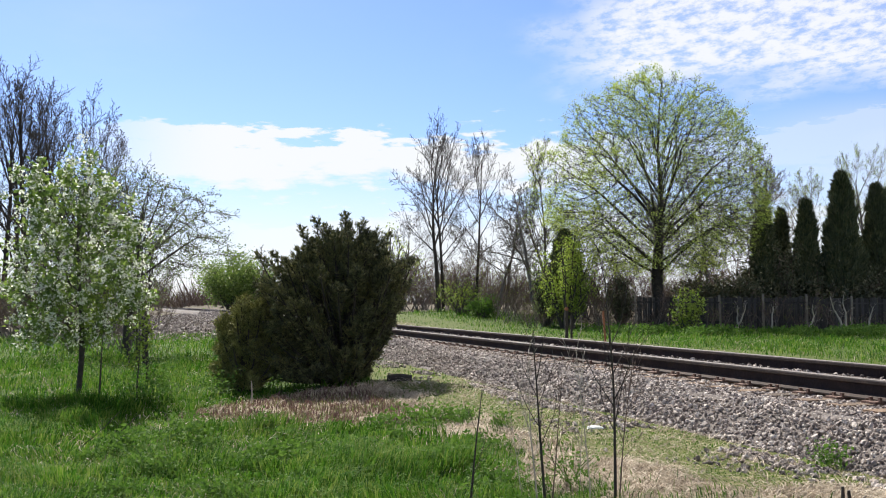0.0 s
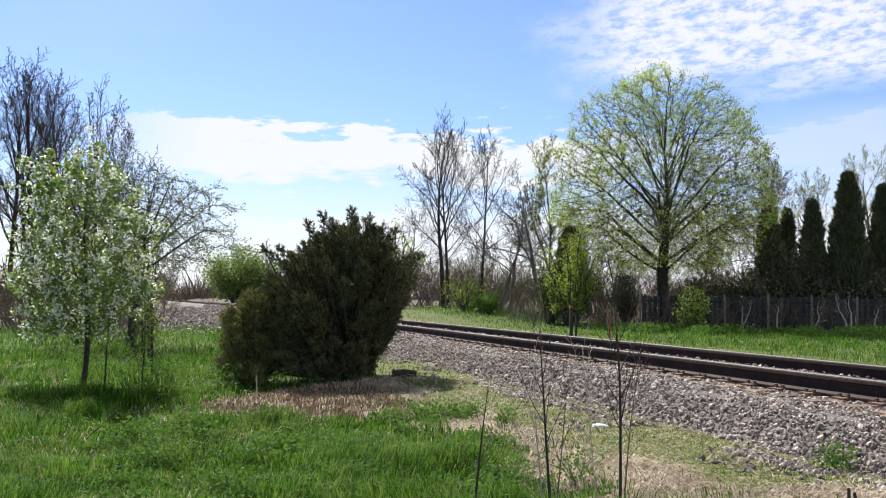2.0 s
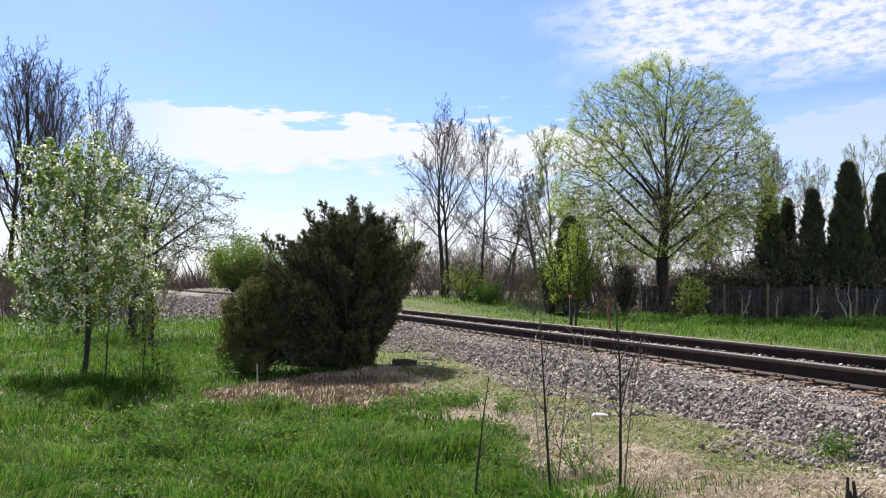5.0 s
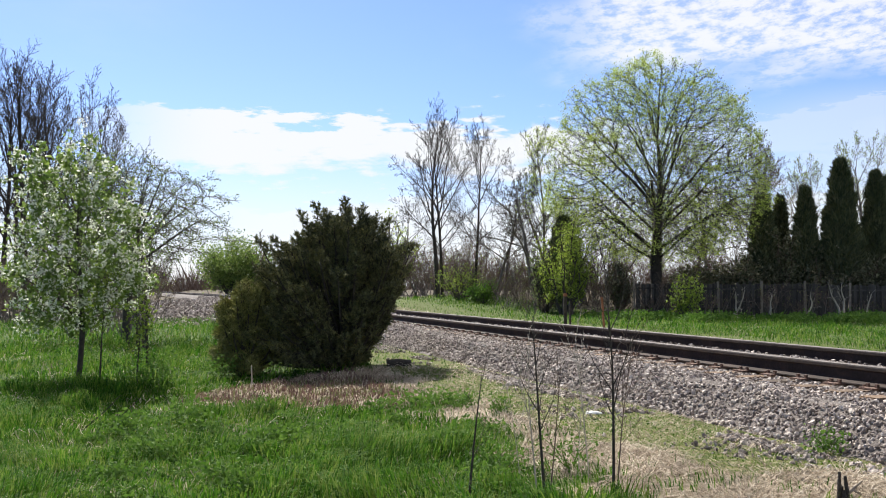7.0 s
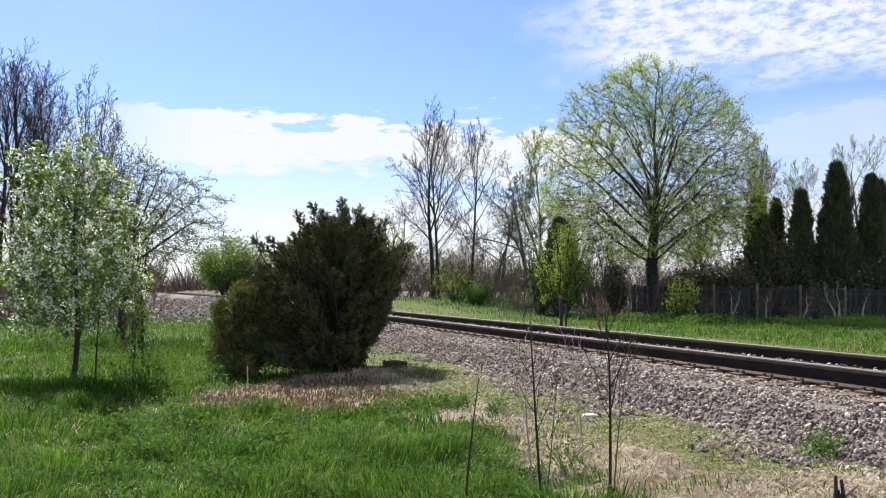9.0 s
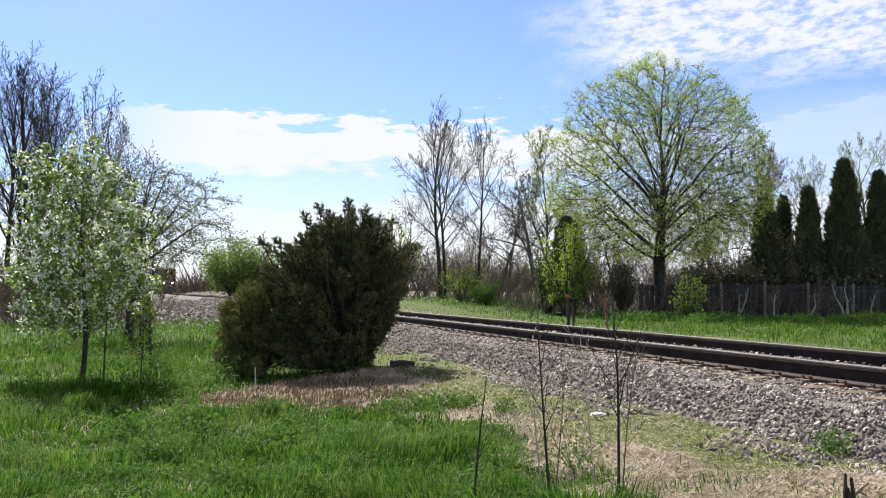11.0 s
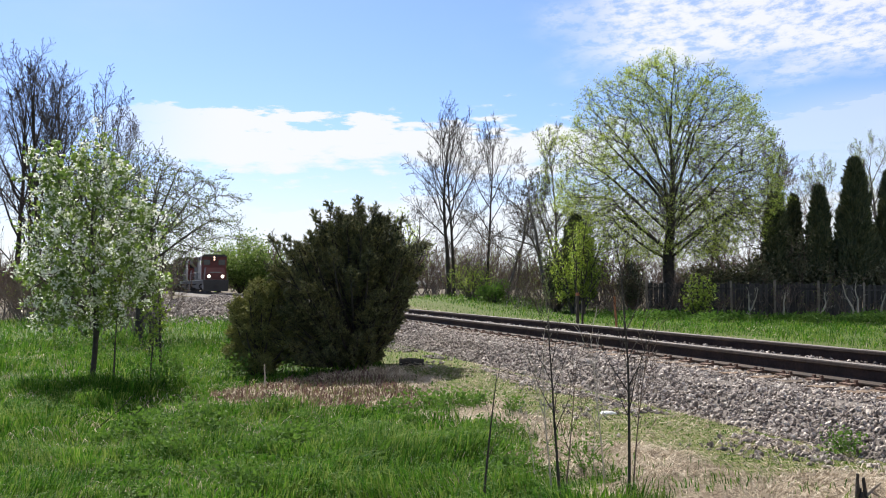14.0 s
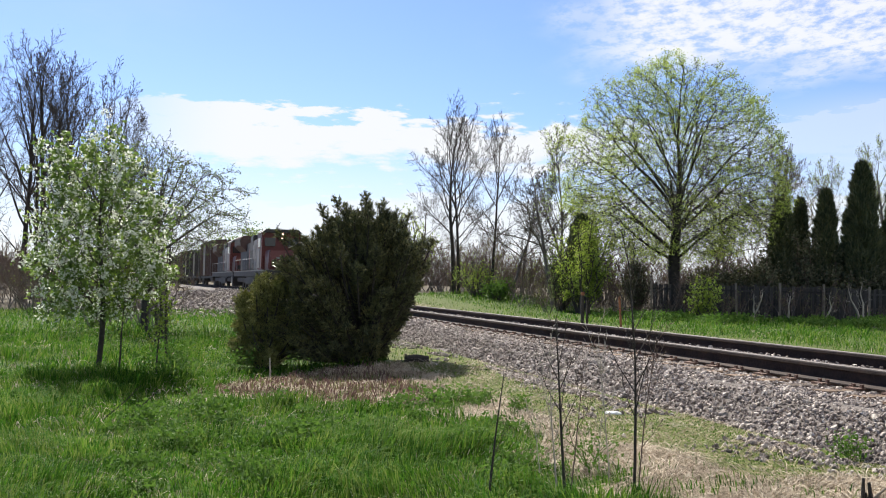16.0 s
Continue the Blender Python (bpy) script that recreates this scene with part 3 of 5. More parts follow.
def tree(name, seed, place, height, radius, cfg, top=4, lean=(0, 0), bark="bark", twig="twig", leaves=(), label="", category="tree", group="", trunk_len=None):
    """A tree of trunk, limbs and twigs, with leaves at the twig ends: (name, material, count per twig, size, spread, top only)."""
    rng = random.Random(seed)
    nrng = np.random.default_rng(seed)
    out = {}
    z = land(*place)
    grow(rng, out, Vector((0, 0, -0.1)), Vector((lean[0], lean[1], 1)), trunk_len or height, radius, 0, top, cfg)
    ob = tagged(new(name), label, category, group)
    ob.location = (place[0], place[1], z)
    v, f = tubes(out[0], 10)
    mesh_object("trunk", v, f, M[bark], ob, smooth=True)
    for line in out.get(1, []):
        v, f = tubes([line], 6)
        mesh_object("limb", v, f, M[bark], ob, smooth=True)
    v, f = [], []
    if top == 2:
        for line in out.get(2, []):
            mesh_object("twig", *tubes([line], 3), M[twig], ob)
    for lv in range(2 if top > 2 else 9, top + 1):
        a, b = tubes(out.get(lv, []), 4 if lv == 2 else 3)
        k = len(v)
        v += a
        f += [tuple(i + k for i in q) for q in b]
    if v:
        stuff(mesh_object("twigwork", v, f, M[twig], ob))
    for lname, mat, per, size, spread, keep in leaves:
        tips = []
        for lv in range(max(1, top - 1), top + 1):
            for pts, _ in out.get(lv, []):
                for p in pts[1:]:
                    tips.append(p[:])
        tips = np.array(tips)
        if keep < 1:
            tips = tips[nrng.random(len(tips)) < keep]
        c = np.repeat(tips, per, 0) + nrng.normal(size=(len(tips) * per, 3)) * spread
        v, f = leaf_cloud(nrng, c, size)
        stuff(mesh_object(lname, v, f, M[mat], ob))
    return ob


def but(**kw):
    c = dict(TREE)
    c.update(kw)
    return c


def in_dome(rng, dome, count, hollow, wave=0.10):
    """Points within a crown, denser towards its skin, with a wavy outline."""
    cx, cy, cz, r, up, down = dome
    d = rng.normal(size=(count, 3))
    d /= np.linalg.norm(d, axis=1)[:, None]
    lump = 1 + wave * (np.sin(d[:, 0] * 7 + d[:, 2] * 5) * np.cos(d[:, 1] * 6 - d[:, 2] * 4) + 0.6 * np.sin(d[:, 0] * 13 - d[:, 2] * 11))
    f = rng.uniform(0, 1, count) ** hollow * lump
    z = d[:, 2] * np.where(d[:, 2] > 0, up, down)
    return np.stack([cx + d[:, 0] * r * f, cy + d[:, 1] * r * f, cz + z * f], 1)


def colonise(rng, trunk, limbs, goals, step, reach, kill, lift=0.12, rounds=140):
    """Grow a branching skeleton from trunk and limbs towards the goals: node places and their parents."""
    pos, par = [np.array(p) for p in trunk], [-1] + list(range(len(trunk) - 1))
    for at, pts in limbs:
        prev = at
        for p in pts:
            pos.append(np.array(p))
            par.append(prev)
            prev = len(pos) - 1
    way = [pos[i] - pos[max(par[i], 0)] for i in range(len(pos))]
    kids = collections.Counter(par)
    near = np.full(len(goals), 1e9)
    who = np.zeros(len(goals), int)
    fresh = list(range(len(pos)))
    for _ in range(rounds):
        P = np.array([pos[i] for i in fresh])
        for a in range(0, len(P), 400):
            d = np.linalg.norm(goals[:, None] - P[None, a:a + 400], axis=2)
            k = d.argmin(1)
            m = d[np.arange(len(goals)), k]
            better = m < near
            near[better] = m[better]
            who[better] = np.array(fresh)[a + k[better]]
        keep = near > kill
        goals, near, who = goals[keep], near[keep], who[keep]
        use = near < reach
        if not use.any():
            break
        pull = collections.defaultdict(lambda: np.zeros(3))
        P = np.array(pos)
        d = goals[use] - P[who[use]]
        d /= np.linalg.norm(d, axis=1)[:, None]
        for i, v in zip(who[use].tolist(), d):
            pull[i] += v
        fresh = []
        for i, v in pull.items():
            if kids[i] >= 4:
                continue
            v = v / (np.linalg.norm(v) + 1e-6)
            w = way[i] / (np.linalg.norm(way[i]) + 1e-6)
            v = v + 0.45 * w + rng.normal(0, 0.14, 3) + [0, 0, lift]
            v = v / np.linalg.norm(v) * step
            pos.append(pos[i] + v)
            par.append(i)
            way.append(v)
            kids[i] += 1
            fresh.append(len(pos) - 1)
        if not fresh:
            break
    return np.array(pos), par


def skeleton_lines(pos, par, tip, power):
    """Poly-lines with radii, each following the thickest child, the trunk first."""
    n = len(pos)
    area = np.zeros(n)
    kids = collections.defaultdict(list)
    for i in range(n - 1, -1, -1):
        area[i] = max(area[i], tip ** power)
        if par[i] >= 0:
            area[par[i]] += area[i]
            kids[par[i]].append(i)
    rad = area ** (1 / power)
    lines, stack = [], [(None, 0)]
    while stack:
        start, i = stack.pop(0)
        pts, rr = ([], []) if start is None else ([Vector(pos[start])], [rad[i]])
        while True:
            pts.append(Vector(pos[i]))
            rr.append(rad[i])
            if not kids[i]:
                break
            order = sorted(kids[i], key=lambda k: -area[k])
            stack += [(i, k) for k in order[1:]]
            i = order[0]
        lines.append((pts, rr))
    return lines, rad


def crowned_tree(name, seed, place, dome, trunk_h, limbs, goals, step, kill, tip, power, leaves, label, spur, hollow=0.42, lean=(0, 0), angle=(24, 74), first=0.25,
                 bark="bark", twig="twig", limb_min=0.05, wave=0.10, clump=0.0, fill=0.62):
    """A tree grown into its crown: leaves are (name, material, clumps, leaves a clump, leaf size, clump radius, skin only)."""
    rng = np.random.default_rng(seed)
    rnd = random.Random(seed)
    n = max(6, int(trunk_h / (step * 1.5)))
    trunk = []
    for i in range(n + 1):
        f = i / n
        trunk.append((lean[0] * trunk_h * f + 0.012 * trunk_h * math.sin(f * 7 + seed), lean[1] * trunk_h * f + 0.010 * trunk_h * math.sin(f * 5), -0.1 + (trunk_h + 0.1) * f))
    starts = []
    spin = rnd.uniform(0, 6.28)
    for k in range(limbs):
        f = first + (0.97 - first) * (k + rnd.uniform(0, 0.8)) / limbs
        i = min(n, max(1, round(f * n)))
        spin += 2.4 + rnd.uniform(-0.4, 0.4)
        up = (f - first) / (1 - first)
        ang = radians(angle[1] + (angle[0] - angle[1]) * up + rnd.uniform(-7, 7))
        d = Vector((math.cos(spin) * math.sin(ang), math.sin(spin) * math.sin(ang), math.cos(ang)))
        q = Vector(trunk[i])
        ln = reach_of(q, d, dome) * fill * rnd.uniform(0.75, 1.1)
        m = max(3, int(ln / (step * 1.3)))
        pts = []
        for j in range(m):
            d = (d + Vector((rnd.gauss(0, 0.05), rnd.gauss(0, 0.05), rnd.gauss(0.012, 0.05)))).normalized()
            q = q + d * ln / m
            pts.append(q[:])
        starts.append((i, pts))
    pos, par = colonise(rng, trunk, starts, in_dome(rng, dome, goals, hollow, wave), step, step * 9, kill)
    lines, rad = skeleton_lines(pos, par, tip, power)
    # short spurs on the thin wood
    thin = np.nonzero(rad < tip * 3.2)[0]
    twigs, ends = [], []
    for i in thin.tolist():
        for _ in range(3):
            o = Vector(pos[i])
            back = o - Vector(pos[max(par[i], 0)])
            d = (back.normalized() + Vector((rnd.gauss(0, 0.6), rnd.gauss(0, 0.6), rnd.gauss(0.25, 0.45)))).normalized()
            ln = spur * rnd.uniform(0.5, 1.3)
            e = o + d * ln
            twigs.append(([o, o + d * ln * 0.5 + Vector((0, 0, -0.03 * ln)), e], [tip * 0.9, tip * 0.75, tip * 0.55]))
            ends.append(e[:])
    ob = tagged(new(name), label, "tree")
    ob.location = (place[0], place[1], land(*place))
    mesh_object("trunk", *tubes(lines[:1], 10), M[bark], ob, smooth=True)
    fine = []
    for pts, rr in lines[1:]:
        if rr[0] > limb_min:
            mesh_object("limb", *tubes([(pts, rr)], 7), M[bark], ob, smooth=True)
        else:
            fine.append((pts, rr))
    stuff(mesh_object("twigwork", *tubes(fine + twigs, 3), M[twig], ob))
    ends = np.array(ends)
    cx, cy, cz, r, up, down = dome
    hz = (ends[:, 2] - cz) / np.where(ends[:, 2] > cz, up, down)
    skin = np.sqrt(((ends[:, 0] - cx) / r) ** 2 + ((ends[:, 1] - cy) / r) ** 2 + hz ** 2)
    for lname, mat, clumps, per, size, radius, outer in leaves:
        patch = np.array([noise.noise((x * 2.1 / r + len(lname), y * 2.1 / r, z * 2.6 / r)) for x, y, z in ends.tolist()])
        w = np.clip(skin, 0.05, 1.1) ** (outer * 4) * np.clip(1 + clump * 2.2 * patch, 0.06, 3)
        pick = rng.choice(len(ends), clumps, p=w / w.sum())
        c = np.repeat(ends[pick], per, 0) + rng.normal(size=(clumps * per, 3)) * radius
        stuff(mesh_object(lname, *leaf_cloud(rng, c, size, 0.7), M[mat], ob))
    return ob


# the great maple behind the fence
crowned_tree("maple_tree", 3, (13.0, 60.0), (-0.1, 0, 7.0, 6.8, 8.4, 4.0), 11.0, 44, 15000, 0.34, 0.45, 0.0105, 2.16,
             (("crown", "maple", 20000, 4, 0.08, 0.12, 1.1),), "large spreading maple with thin yellow-green spring leaves behind the fence", 0.34, hollow=0.38, first=0.24,
             angle=(14, 60), limb_min=0.06, clump=0.5, wave=0.04)

SLIM = but(kids=[17, 8, 6, 3], start=[0.30, 0.25, 0.2, 0.15], angle=[(16, 64), (20, 42), (25, 48), (30, 55)], lift=[0.02, 0.06, 0.06, 0.04, 0.03], ratio=[0.42, 0.46, 0.5, 0.5],
           girth=[0.011, 0.009, 0.008, 0.008], thin=0.0085)
tree("bare_tree", 12, (-0.38, 75.0), 14.4, 0.20, dict(SLIM, dome=(0, 0, 9.8, 3.8, 5.7, 6.5)), 4,
     label="tall slender bare tree with dark trunk", group="bare trees across the track", trunk_len=12.0)
tree("bare_tree", 13, (-0.05, 75.4), 13.4, 0.15, dict(SLIM, dome=(0, 0, 9.5, 3.3, 4.8, 6.0)), 4,
     label="tall slender bare tree with grey trunk", group="bare trees across the track", trunk_len=11.4)
tree("bare_tree", 21, (2.4, 76.0), 13.6, 0.14, dict(SLIM, dome=(0.4, 0, 9.0, 3.0, 5.0, 6)), 4, lean=(0.05, 0), leaves=(("bud_haze", "olive", 1, 0.04, 0.06, 0.10),),
     label="tall slender bare tree with fine grey twigs", group="bare trees across the track", trunk_len=11.8)
leaning = tree("leaning_tree", 8, (6.1, 64.0), 10.6, 0.19, but(kids=[13, 8, 6, 4], start=[0.3, 0.3, 0.2, 0.1], angle=[(30, 65), (25, 55), (30, 55), (30, 60)],
     wobble=[0.06, 0.12, 0.15, 0.2, 0.2], ratio=[0.42, 0.42, 0.5, 0.5], thin=0.0095, girth=[0.012, 0.009, 0.008, 0.008], dome=(-1.6, 0, 5.8, 4.2, 4.6, 4.5)), 4, lean=(-0.30, 0.05), bark="bark_grey",
     leaves=(("bud_haze", "olive", 1, 0.04, 0.08, 0.08),), label="crooked grey bare tree leaning over the grass bank", group="bare trees across the track", trunk_len=8.4)
tree("leaning_tree", 9, (6.7, 66.0), 12.2, 0.13, dict(SLIM, dome=(0, 0, 7.0, 2.2, 5.2, 5)), 4, bark="bark_grey", leaves=(("crown", "maple", 1, 0.09, 0.15, 0.40),),
     label="slim tree with sparse yellow-green leaves", group="bare trees across the track", trunk_len=10.0)
for k, (x, y, h, r, lf) in enumerate(((17.6, 66, 11.2, 0.12, 0.03), (20.0, 64, 11.4, 0.13, 0.03), (21.6, 67, 10.6, 0.11, 0.03), (15.0, 70, 8.0, 0.2, 0.03), (31.6, 74, 12.6, 0.18, 0.55), (28.6, 78, 11.2, 0.16, 0.45))):
    tree("bare_tree", 40 + k, (x, y), h, r, dict(SLIM, dome=(0, 0, h * 0.6, 3.2, h * 0.43, h * 0.5)), 4, bark="bark_grey", twig="twig_brown",
         leaves=(("bud_haze", "maple" if lf > 0.3 else "olive", 1, 0.07, 0.1, lf),), label="tall thin tree with bare twigs and few spring buds", group="thin trees behind the fence", trunk_len=h * 0.82)

for x, y, turn, s in ((9.4, 67.0, 2.2, 0.78), (3.6, 70.0, 4.0, 0.72), (8.0, 72.0, 1.1, 0.95), (-3.6, 84.0, 3.0, 0.8), (5.0, 80.0, 5.2, 0.9), (17.5, 70.0, 2.9, 0.85)):
    copy_thing(leaning, Matrix.Translation((x, y, land(x, y))) @ Matrix.Rotation(turn, 4, "Z") @ Matrix.Diagonal((s, s, s, 1)))

# bare trees at the left edge of the meadow
WILD = but(kids=[15, 8, 5, 3], start=[0.20, 0.2, 0.2, 0.15], angle=[(14, 52), (22, 45), (25, 50), (30, 60)], lift=[0.02, 0.07, 0.06, 0.04, 0.03], ratio=[0.42, 0.46, 0.5, 0.5], girth=[0.012, 0.009, 0.008, 0.008], thin=0.0095)
for k, (x, y, h, r) in enumerate(((-26.6, 60, 15.3, 0.20), (-24.6, 59, 15.7, 0.22), (-22.6, 62, 14.3, 0.15), (-28.8, 57, 14.0, 0.2), (-21.2, 63, 12.6, 0.10), (-25.4, 66, 14.4, 0.16), (-27.6, 64, 15.0, 0.17), (-23.4, 58, 13.8, 0.14), (-30.5, 62, 14.6, 0.2))):
    tree("bare_tree", 60 + k, (x, y), h, r, dict(WILD, dome=(0, 0, h * 0.6, 3.8, h * 0.47, h * 0.5)), 4, leaves=(("bud_haze", "soil", 1, 0.06, 0.1, 0.05),),
         label="tall bare tree with dark trunk and brown twigs", group="bare trees at the meadow edge", trunk_len=h * 0.84)

# the spreading tree behind the pear
crowned_tree("spreading_tree", 77, (-9.3, 29.0), (0.05, 0, 3.35, 2.7, 2.0, 1.35), 3.7, 22, 3600, 0.20, 0.26, 0.0062, 2.1,
             (("crown", "olive", 3600, 3, 0.055, 0.06, 0.3),), "low spreading tree with dark limbs and sparse small leaves", 0.22, lean=(0.12, 0), first=0.30, angle=(25, 66), limb_min=0.03, fill=0.9, wave=0.2)

# the flowering pear
crowned_tree("pear_tree", 31, (-5.8, 15.9), (-0.10, 0, 1.75, 1.10, 2.15, 0.90), 3.3, 30, 2200, 0.10, 0.145, 0.0028, 2.2,
             (("foliage", "pear_leaf", 1150, 6, 0.080, 0.045, 0.4), ("blossom", "blossom", 820, 11, 0.048, 0.034, 0.5)), "young pear tree with white blossom and fresh green leaves", 0.10,
             first=0.25, angle=(14, 66), limb_min=0.012, clump=0.5, wave=0.16, fill=0.8)


def sapling(seed, place, h, r, leaf=None, lean=(0, 0), label="thin bare sapling in the grass", mat="bark", group="saplings", name="sapling", kids=8):
    return tree(name, seed, place, h, r, but(kids=[kids, 4, 3], start=[0.35, 0.3, 0.2], angle=[(25, 50), (25, 50), (30, 55)], ratio=[0.35, 0.5, 0.5], thin=0.004,
                wobble=[0.16, 0.22, 0.25] if mat == "dead" else TREE["wobble"], girth=[0.012, 0.01, 0.01], segs=[9, 5, 4, 3]), 2, lean=lean, bark=mat, twig=("dead" if mat == "dead" else "twig"), leaves=leaf or (), label=label, group=group)


sapling(101, (-5.62, 19.0), 2.6, 0.035, (("foliage", "olive", 1, 0.05, 0.05, 0.3),))
sapling(102, (-5.3, 15.4), 1.7, 0.018, (("foliage", "fresh", 2, 0.06, 0.05, 0.8),))
sapling(103, (-6.6, 21.5), 2.9, 0.03, (("foliage", "fresh", 1, 0.06, 0.05, 0.4),))
sapling(104, (-4.6, 15.0), 1.3, 0.016, (("foliage", "fresh", 2, 0.06, 0.06, 0.9),))
sapling(105, (-7.2, 24.0), 3.1, 0.04, (("foliage", "olive", 1, 0.05, 0.05, 0.4),))
sapling(106, (-8.2, 26.0), 3.6, 0.045)


# ---------------------------------------------------------------- evergreens
def cedar(name, seed, place, left, right, deep, count, label, mat="cedar", spray=(0.062, 0.0085), spikes=(), root=0.35):
    """A dense vase-shaped evergreen of feathered plumes that fan up from its foot.
    left, right: the half-widths from the foot to the top, at even steps of height (top height last)."""
    rng = random.Random(seed)
    nr = np.random.default_rng(seed)
    ob = tagged(new(name), label, "evergreen")
    ob.location = (place[0], place[1], land(*place))
    top = left[-1]
    lw, rw = left[:-1], right[:-1]

    def half(side, z):
        row = rw if side > 0 else lw
        f = min(max(z / top, 0), 0.999) * (len(row) - 1)
        i = int(f)
        return row[i] + (row[i + 1] - row[i]) * (f - i)

    ends = []
    for k in range(count):
        z = top * (0.07 + 0.90 * (k + rng.random()) / count)
        a = rng.uniform(0, 6.283)
        f = rng.uniform(0.82, 0.97) if rng.random() < 0.7 else rng.uniform(0.15, 0.85)
        ends.append((math.cos(a) * half(math.cos(a), z) * f, math.sin(a) * (half(1, z) + half(-1, z)) / 2 * deep * f, z * rng.uniform(0.97, 1.03)))
    ends += list(spikes)
    wood, base, direc = [], [], []
    for x, y, z in ends:
        tip = Vector((x, y, z))
        low = max(0.05, 0.30 * z - 0.05)
        foot = Vector((x * 0.12 * rng.uniform(0.5, 1.5), y * 0.12, low))
        ln = min((tip - foot).length, rng.uniform(0.65, 1.0))
        lift = Vector((x, y, 0)) * 0.10
        stem = [foot.lerp(tip, i / 6) + lift * math.sin(math.pi * i / 6) - Vector((0, 0, 0.06)) * math.sin(math.pi * i / 6) for i in range(7)]
        wood.append((stem, [0.030 - 0.004 * i for i in range(7)]))
        axis = ((tip - foot).normalized() + Vector((x * 0.25, y * 0.25, rng.uniform(-0.15, 0.25)))).normalized()
        plume = [tip - axis * ln * (1 - i / 5) + Vector((rng.gauss(0, 0.02), rng.gauss(0, 0.02), 0)) for i in range(6)]
        wood.append((plume, [0.016 - 0.0025 * i for i in range(6)]))
        u = axis.orthogonal().normalized()
        v = axis.cross(u)
        fat = rng.uniform(0.19, 0.31)
        for k in range(34):
            f = (k + rng.random()) / 34
            i = min(int(f * 5), 4)
            p = plume[i].lerp(plume[i + 1], f * 5 - i)
            a = k * 2.4 + rng.uniform(-0.4, 0.4)
            d = (axis * rng.uniform(0.55, 0.95) + (u * math.cos(a) + v * math.sin(a)) * 0.8 + Vector((0, 0, 0.15))).normalized()
            bl = fat * (1.12 - 0.82 * f ** 1.5) * rng.uniform(0.6, 1.25)
            e = p + d * bl
            if e.z < 0.06:
                continue
            wood.append(([p, e], [0.004, 0.002]))
            for j in range(22):
                g = rng.uniform(0.2, 1.0)
                base.append((p.lerp(e, g) + Vector((rng.gauss(0, 0.014), rng.gauss(0, 0.014), rng.gauss(0, 0.014))))[:])
                direc.append((d + Vector((rng.gauss(0, 0.5), rng.gauss(0, 0.5), rng.gauss(0.05, 0.45))))[:])
    for k in range(4):
        a = 1.57 * k + rng.uniform(-0.4, 0.4)
        o = Vector((math.cos(a), math.sin(a), 0)) * 0.07
        mesh_object("trunk", *tubes([([o + Vector((0, 0, -0.08)), o * 1.6 + Vector((0, 0, root)), o * 4 + Vector((0, 0, top * 0.45))], [0.085, 0.07, 0.03])], 8), M["bark"], ob, smooth=True)
    ob.scale = (0.95, 0.95, 0.94)
    stuff(mesh_object("branchwork", *tubes(wood, 4), M["bark"], ob))
    stuff(mesh_object("foliage", *sprays(nr, base, direc, spray[0], spray[1]), M[mat], ob))
    return ob


cedar("cedar_bush", 5, (-1.66, 16.8), (1.35, 1.50, 1.62, 1.68, 1.72, 1.55, 0.85, 0.25, 2.80), (0.28, 0.52, 0.82, 1.05, 1.20, 1.18, 0.82, 0.40, 2.80), 0.95, 195,
      "dense dark green cedar bush standing in the meadow",
      spikes=((0.02, 0.0, 3.02), (0.06, 0.1, 2.85), (-0.52, 0.0, 2.92), (-0.80, 0.1, 2.78), (0.30, 0.0, 2.86), (0.78, 0.0, 2.66), (1.22, 0.0, 2.20), (-1.55, 0.0, 2.30), (-1.25, -0.1, 2.32), (-0.35, 0.2, 2.8), (0.55, 0.2, 2.7), (-1.5, 0.1, 0.22), (-1.2, -0.5, 0.16), (-0.9, -0.9, 0.2), (-1.75, 0.0, 0.4), (-1.6, -0.5, 0.6), (-1.1, -0.8, 0.45), (-0.6, -1.0, 0.25), (-1.85, 0.2, 0.8), (-0.3, -0.9, 0.3), (-1.4, 0.6, 0.3)))
cedar("juniper_bush", 6, (-3.30, 16.75), (0.60, 0.68, 0.65, 0.60, 0.45, 0.2, 1.75), (0.55, 0.65, 0.75, 0.75, 0.6, 0.3, 1.75), 0.9, 60, "lighter olive-green juniper bush beside the cedar", "juniper", root=0.2)


def thuja(seed, place, h, r, label="dark columnar arborvitae behind the fence"):
    """A columnar evergreen: a clad trunk with many short upswept sprays."""
    nr = np.random.default_rng(seed)
    ob = tagged(new("arborvitae"), label, "evergreen", "arborvitae row")
    ob.location = (place[0], place[1], land(*place))
    mesh_object("trunk", *tubes([([Vector((0, 0, -0.1)), Vector((0, 0, h * 0.5)), Vector((0, 0, h * 0.93))], [0.14, 0.09, 0.02])], 8), M["bark"], ob)
    n = int(8200 * h * r / 6)
    f = nr.uniform(0.09, 1, n)
    a = nr.uniform(0, 6.28, n)
    prof = np.where(f < 0.35, 0.80 + 0.57 * f, 1 - 0.70 * (f - 0.35) / 0.65) * np.sqrt(np.clip(1 - ((f - 0.80) / 0.20).clip(0, 1) ** 2, 0, 1))
    lump = 1 + 0.17 * np.sin(a * 3 + f * 17 + seed) + 0.13 * np.sin(a * 5 - f * 29) + 0.08 * np.sin(a * 2 + f * 61)
    rad = r * prof * lump * np.sqrt(nr.uniform(0.35, 1, n))
    base = np.stack([np.cos(a) * rad, np.sin(a) * rad, f * h], 1)
    d = np.stack([np.cos(a) * 0.55, np.sin(a) * 0.55, np.full(n, 0.9)], 1) + nr.normal(size=(n, 3)) * 0.3
    stuff(mesh_object("foliage", *sprays(nr, base, d, 0.32, 0.05), M["thuja"], ob))
    return ob


